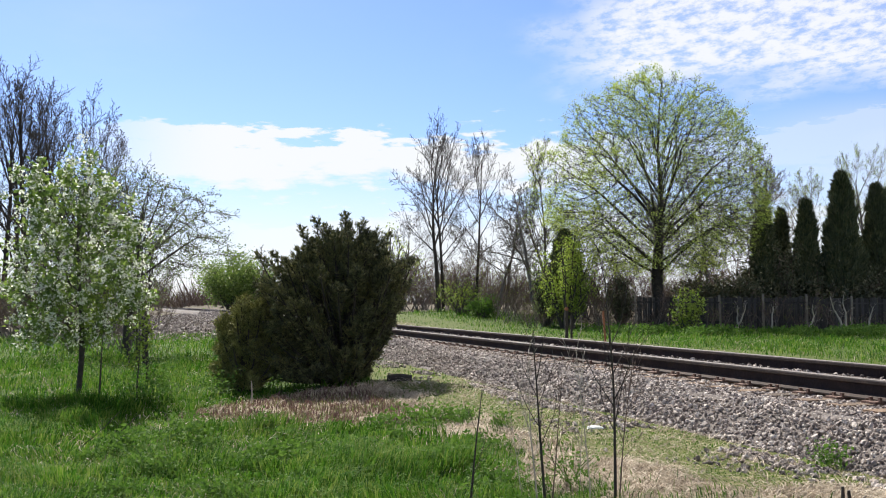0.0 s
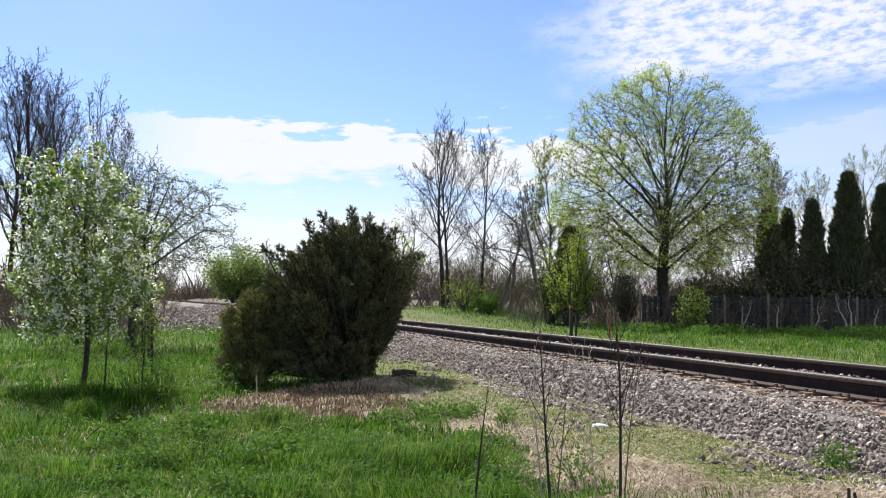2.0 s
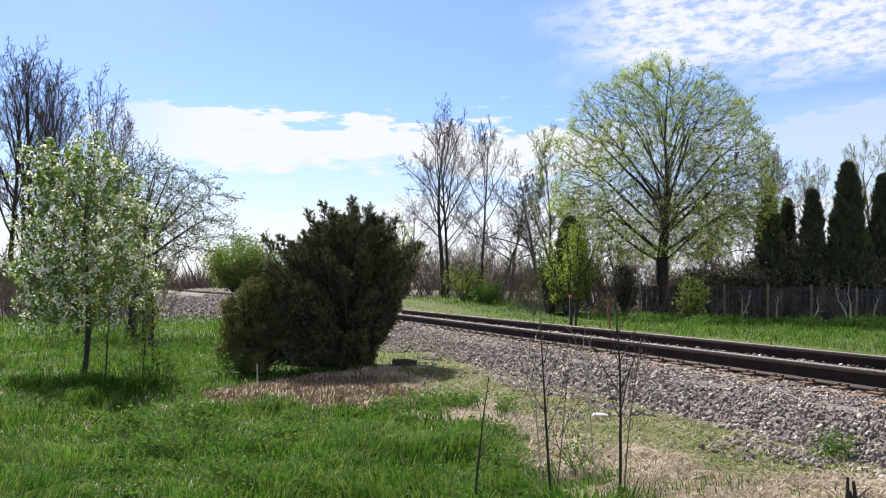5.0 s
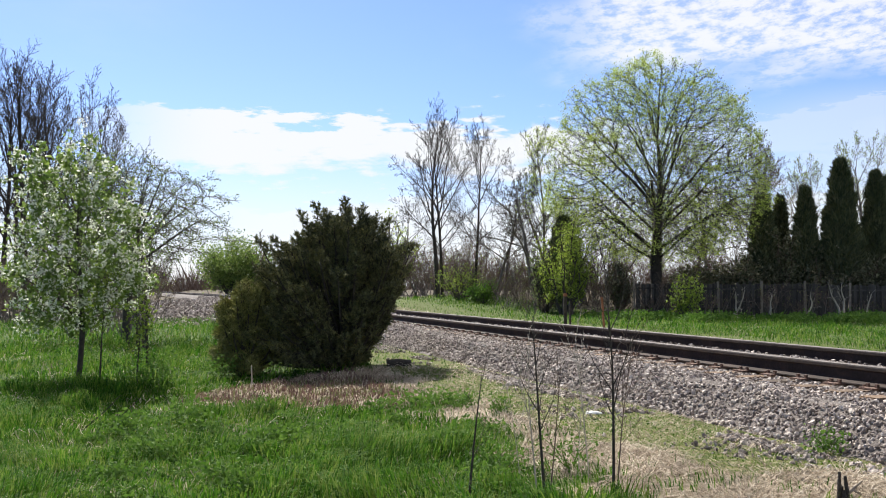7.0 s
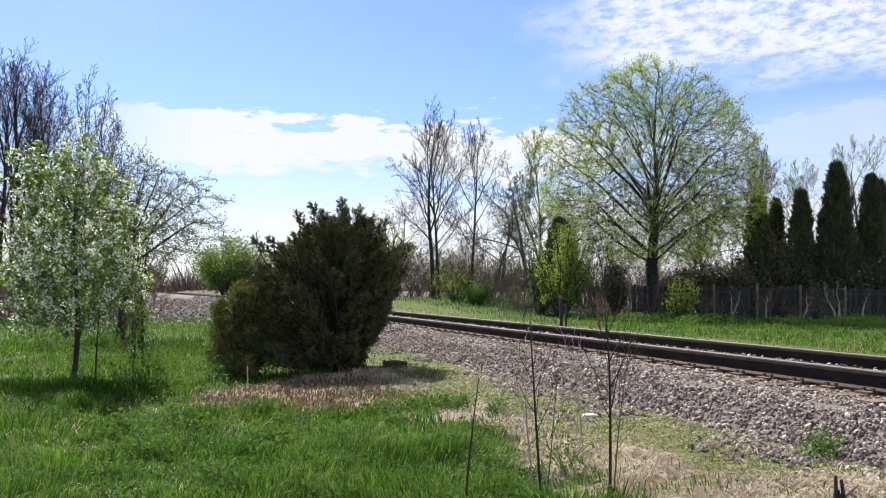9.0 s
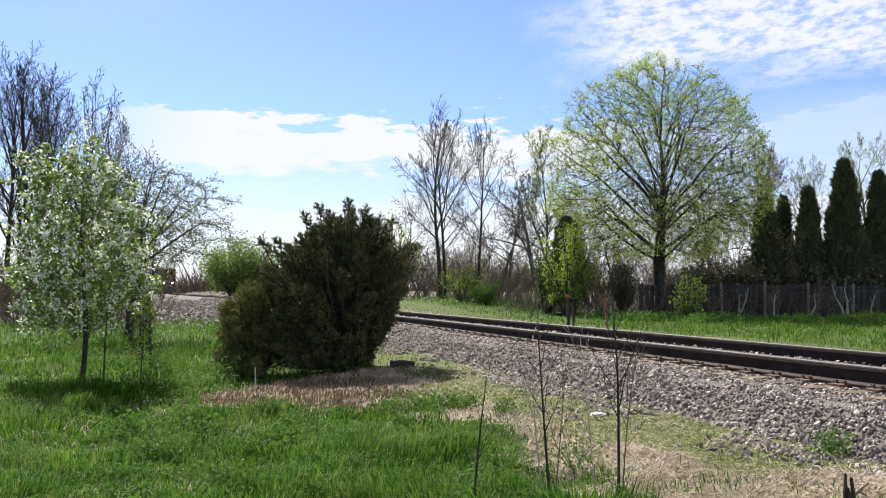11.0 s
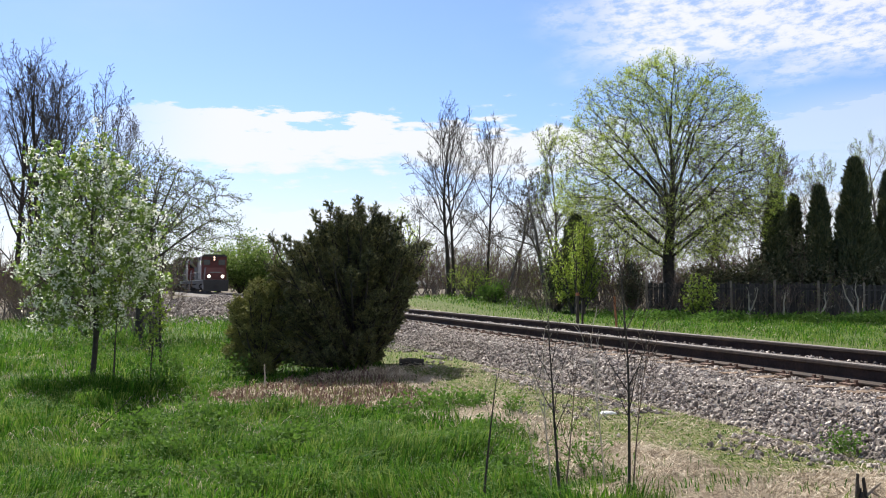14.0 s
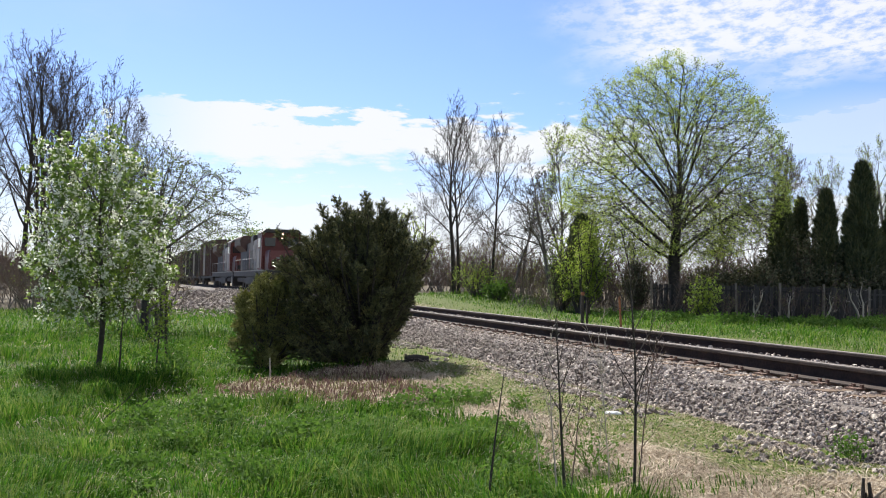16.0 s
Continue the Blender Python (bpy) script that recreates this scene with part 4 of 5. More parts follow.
for k, (x, y, h, r) in enumerate(((19.0, 59, 6.9, 0.95), (20.7, 61, 7.0, 0.62), (21.35, 58.5, 7.4, 0.85), (23.25, 58, 9.0, 1.15), (25.5, 58.5, 8.3, 0.95), (26.4, 59.4, 8.1, 0.9))):
    thuja(200 + k, (x, y), h, r)


def leafy_bush(name, seed, place, r, h, mat, count, size, label, group="", twig="twig", category="bush"):
    """A bush of rising stems with leaves clustered round their outer ends, uneven in outline."""
    rng = random.Random(seed)
    nr = np.random.default_rng(seed)
    ob = tagged(new(name), label, category, group)
    ob.location = (place[0], place[1], land(*place))
    stems, tips = [], []
    for k in range(26):
        a, f = rng.uniform(0, 6.28), math.sqrt(rng.random())
        end = Vector((math.cos(a) * r * f, math.sin(a) * r * f, h * (1.05 - 0.45 * f * f) * rng.uniform(0.6, 1.05)))
        pts = [Vector((0.15 * r * math.cos(a), 0.15 * r * math.sin(a), -0.05)).lerp(end, i / 6) + Vector((rng.gauss(0, 0.04 * r), rng.gauss(0, 0.04 * r), 0)) for i in range(7)]
        stems.append((pts, [0.012 * h * (1 - 0.8 * i / 6) + 0.004 for i in range(7)]))
        for _ in range(5):
            i = rng.randint(2, 6)
            d = Vector((rng.gauss(0, 1), rng.gauss(0, 1), rng.gauss(0.5, 0.7))).normalized() * r * 0.35
            q = [pts[i], pts[i] + d * 0.5 + Vector((0, 0, 0.02)), pts[i] + d]
            stems.append((q, [0.005 * h + 0.003, 0.004 * h + 0.002, 0.003]))
            tips += [q[1][:], q[2][:]]
        tips += [p[:] for p in pts[3:]]
    stuff(mesh_object("stemwork", *tubes(stems, 4), M[twig], ob))
    if count:
        tips = np.array(tips)
        c = tips[nr.integers(0, len(tips), count)] + nr.normal(size=(count, 3)) * r * 0.14
        c[:, 2] = np.maximum(c[:, 2], 0.03)
        stuff(mesh_object("foliage", *leaf_cloud(nr, c, size), M[mat], ob))
    return ob


leafy_bush("green_bush", 301, (12.2, 50.0), 0.75, 2.3, "fresh", 1100, 0.15, "bright green bush in front of the fence")
leafy_bush("green_bush", 302, (2.6, 66.0), 1.0, 1.5, "weed", 1500, 0.15, "bright green bush on the grass bank", "green bushes")
leafy_bush("green_bush", 303, (1.3, 70.0), 1.6, 2.6, "fresh", 1500, 0.12, "yellow-green bush below bare trees", "green bushes")
leafy_bush("green_sapling", 304, (6.9, 56.0), 1.5, 5.5, "fresh", 5600, 0.13, "tall bright green leafy sapling beside the track", category="tree")
leafy_bush("green_sapling", 305, (5.9, 58.0), 0.9, 4.2, "olive", 1500, 0.13, "olive-green young tree with thin leaves", category="tree")
leafy_bush("willow_bush", 306, (-31.6, 150.0), 5.4, 8.0, "pear_leaf", 17000, 0.34, "rounded yellow-green willow beyond the track")
leafy_bush("willow_bush", 307, (-4.6, 92.0), 2.6, 7.4, "maple", 2200, 0.2, "pale yellow-green young willow beyond the track")
for k, (x, y, r, h) in enumerate(((16.2, 59.5, 1.8, 2.8), (18.0, 58.8, 1.9, 3.8), (20.0, 58.4, 1.8, 4.6), (22.2, 58.0, 1.9, 3.4), (24.8, 57.6, 1.9, 3.4), (26.8, 57.4, 1.8, 3.5), (14.9, 60.2, 1.4, 2.4))):
    leafy_bush("dark_shrub", 320 + k, (x, y), r, h, "yew", 4200, 0.2, "dark brownish evergreen shrub behind the fence", "dark shrubs", "twig_brown")

# stand-in for the sapling's dark ivy-covered interior, shaped as an arborvitae
thuja(230, (7.1, 58.6), 5.5, 1.05, "dark ivy-covered column inside a bright green sapling")
leafy_bush("dark_shrub", 331, (10.5, 59.4), 0.9, 3.2, "yew", 2200, 0.16, "dark evergreen shrub beside the maple", "dark shrubs", "twig_brown")

# thickets of bare brush
def bare_brush(seed, place, stems, h, leaf, label="thicket of bare grey-brown brush"):
    rng = random.Random(seed)
    nr = np.random.default_rng(seed)
    ob = tagged(new("bare_brush"), label, "brush", "brush")
    ob.location = (place[0], place[1], land(*place))
    cfg = but(kids=[6, 5, 3], start=[0.25, 0.2, 0.2], angle=[(18, 40), (25, 50), (30, 60)], ratio=[0.42, 0.5, 0.55], wobble=[0.06, 0.1, 0.16, 0.2], segs=[6, 4, 3, 2], girth=[0.010, 0.008, 0.008, 0.008], thin=0.008)
    out = {}
    for _ in range(stems):
        a = rng.uniform(0, 6.28)
        grow(rng, out, Vector((rng.gauss(0, 0.4), rng.gauss(0, 0.4), -0.05)), Vector((math.cos(a) * 0.45, math.sin(a) * 0.45, 1)), h * rng.uniform(0.55, 1), 0.028, 0, 3, cfg)
    for line in out[0]:
        mesh_object("stem", *tubes([line], 5), M["bark_grey"], ob)
    v, f = tubes(out[1] + out[2] + out[3], 3)
    stuff(mesh_object("twigwork", v, f, M["twig_brown"], ob))
    if leaf:
        tips = np.array([p[:] for pts, _ in out[3] for p in pts[1:]])
        tips = tips[nr.random(len(tips)) < leaf]
        stuff(mesh_object("foliage", *leaf_cloud(nr, tips + nr.normal(size=tips.shape) * 0.08, 0.06), M["maple"], ob))
    return ob


brush = [bare_brush(340 + k, (-9.0 - 3 * k, 78 + 4 * k), 5, 3.6, lf) for k, lf in enumerate((0.0, 0.05, 0.22))]
brng = random.Random(77)


def scatter_brush(x0, x1, y0, y1, count, s0, s1):
    for _ in range(count):
        x, y = brng.uniform(x0, x1), brng.uniform(y0, y1)
        s = brng.uniform(s0, s1)
        if y < 175 and -0.29 < x / y < -0.17:
            continue
        copy_thing(brng.choice(brush), Matrix.Translation((x, y, land(x, y) - 0.05)) @ Matrix.Rotation(brng.uniform(0, 6.28), 4, "Z") @ Matrix.Diagonal((s * 1.2, s * 1.2, s * brng.uniform(0.8, 1.2), 1)))


scatter_brush(-6, 8, 77, 90, 24, 0.7, 1.3)
scatter_brush(2.0, 11, 60, 72, 16, 0.5, 0.95)
scatter_brush(8, 36, 64, 90, 44, 0.8, 1.5)
scatter_brush(3, 17, 59.5, 72, 24, 0.55, 1.05)
scatter_brush(-7, 6, 80, 96, 16, 0.9, 1.5)
scatter_brush(-40, -15, 50, 75, 26, 0.7, 1.3)
for x, y, s in ((-9.9, 31.5, 0.75), (-8.0, 35.0, 0.28), (-10.8, 34.0, 1.1), (-9.4, 30.6, 0.6), (-10.6, 30.2, 1.1), (-11.4, 32.0, 1.2)):
    copy_thing(brush[0], Matrix.Translation((x, y, land(x, y) - 0.05)) @ Matrix.Rotation(x * 9, 4, "Z") @ Matrix.Diagonal((s, s, s, 1)))
scatter_brush(-26, -11.5, 38, 56, 48, 0.5, 1.0)
scatter_brush(4.5, 14, 55.5, 57.5, 12, 0.3, 0.55)
for k in range(17):
    scatter_brush(11 + k, 12 + k, 55.9 - 0.183 * k, 56.5 - 0.183 * k, 1, 0.32, 0.62)
scatter_brush(-75, -38, 150, 230, 24, 1.7, 2.8)
scatter_brush(-30, 60, 120, 180, 34, 1.7, 2.6)


def distant_woods():
    """The far treeline round the horizon."""
    nr = np.random.default_rng(8)
    n = 17000
    az = nr.uniform(-0.75, 0.75, n)
    d = nr.uniform(230, 330, n)
    x, y = np.sin(az) * d, np.cos(az) * d
    hump = 7.4 + 2.2 * np.sin(az * 23.0) + 1.6 * np.sin(az * 57.0 + 1.0)
    h = hump * nr.uniform(0.35, 1.15, n)
    w = nr.uniform(0.06, 0.26, n) * nr.choice([0.5, 1.0, 1.6], n)
    base = np.stack([x, y, np.full(n, -0.8)], 1)
    up = np.stack([nr.normal(0, 0.4, n), nr.normal(0, 0.4, n), np.ones(n)], 1)
    v, f = sprays(nr, base, up, h, w)
    ob = mesh_object("distant_woods", v, f, M["twig_brown"])
    tagged(ob, "far grey-brown line of leafless woods", "woods", kind="stuff")


distant_woods()


# ---------------------------------------------------------------- fence and posts
def build_fence():
    fence = tagged(new("board_fence"), "weathered grey board fence behind the grass bank", "fence")
    a, b = Vector((11.0, 57.2, 0)), Vector((34.0, 53.0, 0))
    n = 10
    yaw = math.atan2(b.y - a.y, b.x - a.x)
    rng = random.Random(9)
    L = (b - a).length / n
    board_meshes = []
    for h in (1.74, 1.77, 1.80, 1.70):
        bm = box(0, 0, 0, 0.135, 0.022, h, 0.004)
        me = bpy.data.meshes.new("board")
        bm.to_mesh(me)
        bm.free()
        me.materials.append(M["fence"])
        board_meshes.append(me)
    for i in range(n + 1):
        p = a.lerp(b, i / n)
        z = land(p.x, p.y)
        post = part("post", box(-0.06, -0.06, -0.2, 0.06, 0.06, 1.95 + rng.uniform(-0.05, 0.08), 0.01), M["post"], fence)
        post.matrix_basis = pose(p.x, p.y, z, rng.uniform(-1, 1), rng.uniform(-1.5, 1.5), math.degrees(yaw))
        if i == n:
            break
        for zr in (0.35, 1.45):
            r = part("fence_rail", box(0.06, -0.055, zr, L - 0.06, -0.02, zr + 0.09, 0.006), M["fence"], fence)
            r.matrix_basis = pose(p.x, p.y, z, 0, 0, math.degrees(yaw))
        x = 0.07
        while x < L - 0.16:
            bd = new("board", rng.choice(board_meshes))
            bd.parent = fence
            bd.matrix_basis = pose(p.x, p.y, z, 0, 0, math.degrees(yaw)) @ pose(x, -0.02 + rng.uniform(0, 0.01), 0.04 + rng.uniform(-0.03, 0.03), 0, rng.uniform(-0.6, 0.6), 0)
            x += 0.146


build_fence()


def marker_post(name, place, h, w, mat, cap, label, lean=0.0):
    ob = tagged(new(name), label, "post")
    ob.matrix_basis = pose(place[0], place[1], land(*place), 0, lean, 0)
    part("shaft", box(-w, -w, -0.2, w, w, h, w * 0.25), M[mat], ob)
    part("cap", box(-w * 1.1, -w * 1.1, h - 0.02, w * 1.1, w * 1.1, h + 0.10, w * 0.3), M[cap], ob, "pale painted cap")
    return ob


marker_post("marker_post", (4.42, 36.0), 1.15, 0.055, "bark", "orange", "short timber marker post with orange cap beside the track")
marker_post("marker_post", (4.72, 37.0), 0.85, 0.04, "bark", "bark", "short dark timber post beside the track")
marker_post("rusty_stake", (5.9, 36.5), 1.1, 0.035, "orange", "orange", "rusty orange steel stake in the grass", -4)


# ---------------------------------------------------------------- dead saplings before the fence and stalks near the camera
for k, (x, y, h, lx) in enumerate(((15.2, 52.6, 1.9, 0.25), (15.6, 52.8, 1.7, -0.3), (17.4, 52.6, 1.5, -0.35), (19.0, 52.0, 1.8, 0.1), (20.6, 51.6, 2.2, 0.2), (20.9, 51.8, 2.1, -0.35), (21.8, 51.5, 1.5, 0.2))):
    sapling(500 + k, (x, y), h, 0.07, None, (lx, 0), "bleached dead sapling before the fence", "dead", "dead saplings", "dead_sapling", 6)

STALK = but(kids=[9, 4], start=[0.35, 0.3], angle=[(20, 42), (25, 45)], ratio=[0.35, 0.45], lift=[0.0, 0.05, 0.04], wobble=[0.02, 0.06, 0.12], thin=0.0016,
            girth=[0.010, 0.008], segs=[10, 6, 4], taper=[0.75, 0.8, 0.8])


def stalk(seed, place, h, r, lean, kids, mat="twig_brown", label="bare weed stalk with fine twigs"):
    c = dict(STALK)
    c["kids"] = [kids, 4]
    return tree("weed_stalk", seed, place, h, r, c, 2, lean=lean, bark=mat, twig=mat, label=label, category="plant", group="dry stalks")


stalk(601, (0.17, 6.75), 0.98, 0.011, (0.05, 0), 3, "bark", "single dark dry weed stalk")
stalk(602, (0.69, 6.75), 1.30, 0.012, (-0.04, 0), 11, "bark")
stalk(603, (0.65, 6.85), 1.10, 0.007, (-0.10, 0.02), 6, "dead")
stalk(604, (0.70, 6.65), 1.05, 0.006, (0.06, 0), 6)
stalk(605, (1.12, 6.6), 1.62, 0.012, (0.0, 0), 16, "bark")
stalk(606, (1.14, 6.62), 1.15, 0.006, (0.09, 0), 7)
stalk(607, (1.02, 7.0), 1.15, 0.006, (-0.02, 0), 9, "dead")
stalk(608, (0.98, 7.3), 0.9, 0.004, (0.04, 0), 6, "dead")
stalk(609, (0.56, 7.0), 0.85, 0.004, (-0.12, 0), 4, "dead")


# ---------------------------------------------------------------- grass
def blades(rng, xs, ys, zs, height, width, lean):
    n = len(xs)
    a = rng.uniform(0, 6.28, n)
    swirl = np.array([noise.noise((x * 0.9, y * 0.9, 8.0)) for x, y in zip(xs.tolist(), ys.tolist())])
    b = swirl * 7.0 + rng.normal(0, 0.9, n)
    h = height * rng.uniform(0.5, 1.35, n)
    w = width * rng.uniform(0.7, 1.3, n)
    l = lean * rng.uniform(0.2, 1.5, n) * h
    side = np.stack([np.cos(a) * w, np.sin(a) * w, np.zeros(n)], 1)
    fall = np.stack([np.cos(b), np.sin(b), np.zeros(n)], 1)
    p = np.stack([xs, ys, zs - 0.01], 1)
    up = np.stack([np.zeros(n), np.zeros(n), h], 1)
    mid = p + up * 0.6 + fall * (l * 0.35)[:, None]
    tip = p + up * np.maximum(0.25, 1 - lean * 0.45)[:, None] + fall * l[:, None]
    v = np.stack([p - side, p + side, mid + side * 0.75, mid - side * 0.75, tip], 1).reshape(-1, 3)
    i = np.arange(n)[:, None] * 5
    return v, np.concatenate([i + [[0, 1, 2]], i + [[0, 2, 3]], i + [[3, 2, 4]]], 0)


def meadow():
    rng = np.random.default_rng(42)
    sets = {"grass": [], "straw": [], "nettle": []}
    straw_only = False

    def sow(y0, y1, count, k, x_lo=-0.56, x_hi=0.50):
        y = np.sqrt(rng.uniform(y0 * y0, y1 * y1, count))
        x = y * rng.uniform(x_lo, x_hi, count)
        for xi, yi in zip(x.tolist(), y.tolist()):
            q = xi * ACROSS.x + yi * ACROSS.y
            if 4.95 < q < 10.2:
                continue
            st, mo, li = cover_at(xi, yi)
            u = rng.random()
            tuft = noise.noise((xi * 1.7, yi * 1.7, 3.0))
            if straw_only:
                if st > 0.45 and (mo < 0.5 or u < 0.04):
                    sets["straw"].append((xi, yi, 0.055 * k * (1 + tuft), 0.0045 * k, 3.4))
                continue
            if st > 0.5:
                patch = q < 3.2 and u < 0.36 and yi > 11.5
                if u > 0.93 + 0.3 * tuft:
                    sets["grass"].append((xi, yi, 0.10 if mo < 0.5 else 0.035, 0.004 * k, 0.5))
                elif patch:
                    sets["nettle"].append((xi, yi, 0.11, 0.008 * k, 0.3))
                elif mo > 0.4 and u > 0.35:
                    sets["grass"].append((xi, yi, 0.028, 0.004 * k, 0.9))
                elif mo < 0.4 or u < 0.14:
                    sets["straw"].append((xi, yi, 0.055 * k, 0.0034 * k, 3.4))
            elif mo > 0.5:
                if u < 0.25:
                    sets["grass"].append((xi, yi, 0.04 * k, 0.003 * k, 0.6))
            elif li < 0.5:
                if u > 0.952 - 0.12 * tuft:
                    sets["straw"].append((xi, yi, 0.11 * min(k, 1.5), 0.0026 * k, 1.4))
                else:
                    clump = noise.noise((xi * 0.75, yi * 0.75, 6.0)) + 0.5 * noise.noise((xi * 3.1, yi * 3.1, 1.0))
                    tall = 1.0 + 0.95 * smooth(0.05, 0.4, clump) - 0.45 * smooth(0.05, 0.4, -clump)
                    sets["grass"].append((xi, yi, (0.12 + 0.07 * tuft) * tall * (1 + 0.15 * k), 0.0036 * k, 0.75))

    sow(5.6, 9.5, 62000, 1.0)
    sow(9.5, 15, 78000, 1.35)
    sow(15, 26, 70000, 2.0)
    sow(26, 45, 42000, 3.0)
    sow(45, 76, 46000, 4.2, -0.45, 0.50)
    straw_only = True
    sow(5.6, 10, 70000, 1.0, -0.1, 0.5)
    sow(10, 17, 60000, 1.2, -0.25, 0.3)
    names = {"grass": ("meadow_grass", "fresh green meadow grass with uneven tufts", "grass"),
             "straw": ("dry_grass", "bleached flattened dry grass and straw litter", "grass"),
             "nettle": ("purple_weeds", "low reddish-purple weeds among straw", "weeds")}
    for key, rows in sets.items():
        a = np.array(rows)
        z = np.array([land(x, y) for x, y in a[:, :2].tolist()])
        v, f = blades(rng, a[:, 0], a[:, 1], z, a[:, 2], a[:, 3], a[:, 4])
        name, label, cat = names[key]
        tagged(mesh_object(name, v.tolist(), f.tolist(), M[key]), label, cat, kind="stuff")


meadow()


def weed_clump(seed, place, r, h, label="leafy green weed clump in the grass", count=500, size=0.06, mat="weed"):
    rng = np.random.default_rng(seed)
    ob = tagged(new("weed_clump"), label, "weed", "weed clumps")
    ob.location = (place[0], place[1], land(*place))
    for k in range(8 if r < 0.45 else 0):
        a = rng.uniform(0, 6.28)
        e = Vector((math.cos(a) * r * 0.8, math.sin(a) * r * 0.8, h * rng.uniform(0.5, 1)))
        mesh_object("stem", *tubes([([Vector((0, 0, -0.02)), e * 0.5 + Vector((0, 0, h * 0.15)), e], [0.004, 0.003, 0.002])], 4), M["weed"], ob)
    c = rng.normal(size=(count, 3)) * np.array([r * 0.5, r * 0.5, h * 0.3]) + [0, 0, h * 0.5]
    c[:, 2] = np.abs(c[:, 2])
    stuff(mesh_object("foliage", *leaf_cloud(rng, c, size), M[mat], ob))


for k, (x, y, r, h, mat) in enumerate(((-2.66, 10.4, 0.26, 0.36, "weed"), (-3.2, 9.9, 0.2, 0.22, "weed"), (-1.6, 9.4, 0.3, 0.2, "weed"), (-0.9, 9.6, 0.3, 0.18, "weed"), (0.45, 7.6, 0.3, 0.22, "weed"),
                                       (0.95, 7.5, 0.25, 0.25, "weed"), (-0.2, 11.6, 0.4, 0.18, "weed"), (0.1, 8.6, 0.3, 0.2, "weed"), (-4.2, 14.6, 0.5, 0.5, "weed"), (-4.9, 17.0, 0.5, 0.5, "weed"),
                                       (-3.6, 16.0, 0.4, 0.4, "weed"), (2.9, 7.55, 0.16, 0.18, "weed"), (0.35, 6.9, 0.3, 0.2, "weed"), (-6.6, 18.5, 0.6, 0.6, "weed"))):
    weed_clump(700 + k, (x, y), r, h, mat=mat, count=int(300 + 400 * r) if y > 9 else 260, size=0.05 if y > 9 else 0.032)
for k in range(64):
    r4 = random.Random(1300 + k)
    wy = r4.uniform(7.0, 12.0)
    wx = r4.uniform(-0.36 * wy, 0.06 * wy)
    weed_clump(1800 + k, (wx, wy), r4.uniform(0.12, 0.26), r4.uniform(0.10, 0.2), "low broad-leaved green weeds in the grass", 150, 0.04, "weed")
for k in range(34):
    r5 = random.Random(900 + k)
    x = 8 + 20 * r5.random()
    y = 53.5 - 0.12 * x + r5.uniform(-6, 1.0)
    weed_clump(740 + k, (x, y), r5.uniform(0.5, 1.0), r5.uniform(0.2, 0.45), "low bright green weeds along the fence", 420, 0.14, "weed")


# ---------------------------------------------------------------- small things on the ground
def small_things():
    b = bmesh.new()
    bmesh.ops.create_icosphere(b, subdivisions=3, radius=1.0)
    for v in b.verts:
        v.co = Vector((v.co.x * 0.075, v.co.y * 0.04, max(v.co.z, -0.3) * 0.022)) * (1 + 0.3 * noise.noise(v.co * 2.5))
    me = bpy.data.meshes.new("plastic_scrap")
    b.to_mesh(me)
    b.free()
    me.materials.append(M["white"])
    ob = tagged(new("plastic_scrap", me), "crumpled white plastic scrap lying in straw", "litter")
    ob.location = (1.47, 9.75, land(1.47, 9.75) + 0.05)
    # stump with broken side and roots
    rng = random.Random(3)
    stump = tagged(new("tree_stump"), "dark weathered broken tree stump at the meadow edge", "stump")
    stump.location = (2.40, 6.02, land(2.40, 6.02))
    stump.scale = (0.6, 0.6, 0.8)
    lines = []
    for a, h, r in ((0, 0.20, 0.022), (1.6, 0.12, 0.022), (3.0, 0.23, 0.022), (4.5, 0.10, 0.024)):
        o = Vector((math.cos(a), math.sin(a), 0)) * 0.03
        lines.append(([o * 1.6 + Vector((0, 0, -0.05)), o * 1.2 + Vector((0, 0, h * 0.5)), o + Vector((rng.uniform(-0.02, 0.02), 0, h))], [r * 1.2, r, r * 0.7]))
    mesh_object("trunk", *tubes(lines, 8), M["bark"], stump)
    lines = []
    for a, l in ((0.3, 0.22), (-0.2, 0.18)):
        e = Vector((math.cos(a), math.sin(a) * 0.6, 0)) * l
        lines.append(([Vector((0, 0, 0.03)), e * 0.5 + Vector((0, 0, 0.10)), e + Vector((0, 0, 0.17 * rng.random() + 0.05))], [0.018, 0.013, 0.006]))
    mesh_object("root", *tubes(lines, 6), M["post"], stump)
    # log in the bush's shade
    log = tagged(new("rotten_log"), "dark rotten log lying in the bush's shade", "log")
    log.location = (-0.72, 16.3, land(-0.72, 16.3))
    mesh_object("trunk", *tubes([([Vector((-0.2, 0, 0.05)), Vector((0, 0.02, 0.06)), Vector((0.2, 0.0, 0.05))], [0.055, 0.065, 0.05])], 10), M["bark"], log)
    # bleached upright stick
    st = tagged(new("dry_stick"), "bleached dry stick standing in straw", "stick")
    st.location = (-2.84, 14.8, land(-2.84, 14.8))
    mesh_object("stem", *tubes([([Vector((0, 0, -0.05)), Vector((0.01, 0, 0.15)), Vector((0.0, 0, 0.34))], [0.012, 0.012, 0.009])], 6), M["dead"], st)
    # two crossed dead twigs in the grass
    for x, y, dx, dy in ((-3.55, 10.5, 0.22, 0.1), (-3.3, 10.4, 0.28, 0.0)):
        tw = tagged(new("fallen_twig"), "thin dark fallen twig propped in the grass", "twig", "fallen twigs")
        tw.location = (x, y, land(x, y))
        mesh_object("stem", *tubes([([Vector((-dx, -dy, 0.0)), Vector((0, 0, 0.2)), Vector((dx * 0.6, dy, 0.36))], [0.006, 0.005, 0.003])], 5), M["bark"], tw)


small_things()


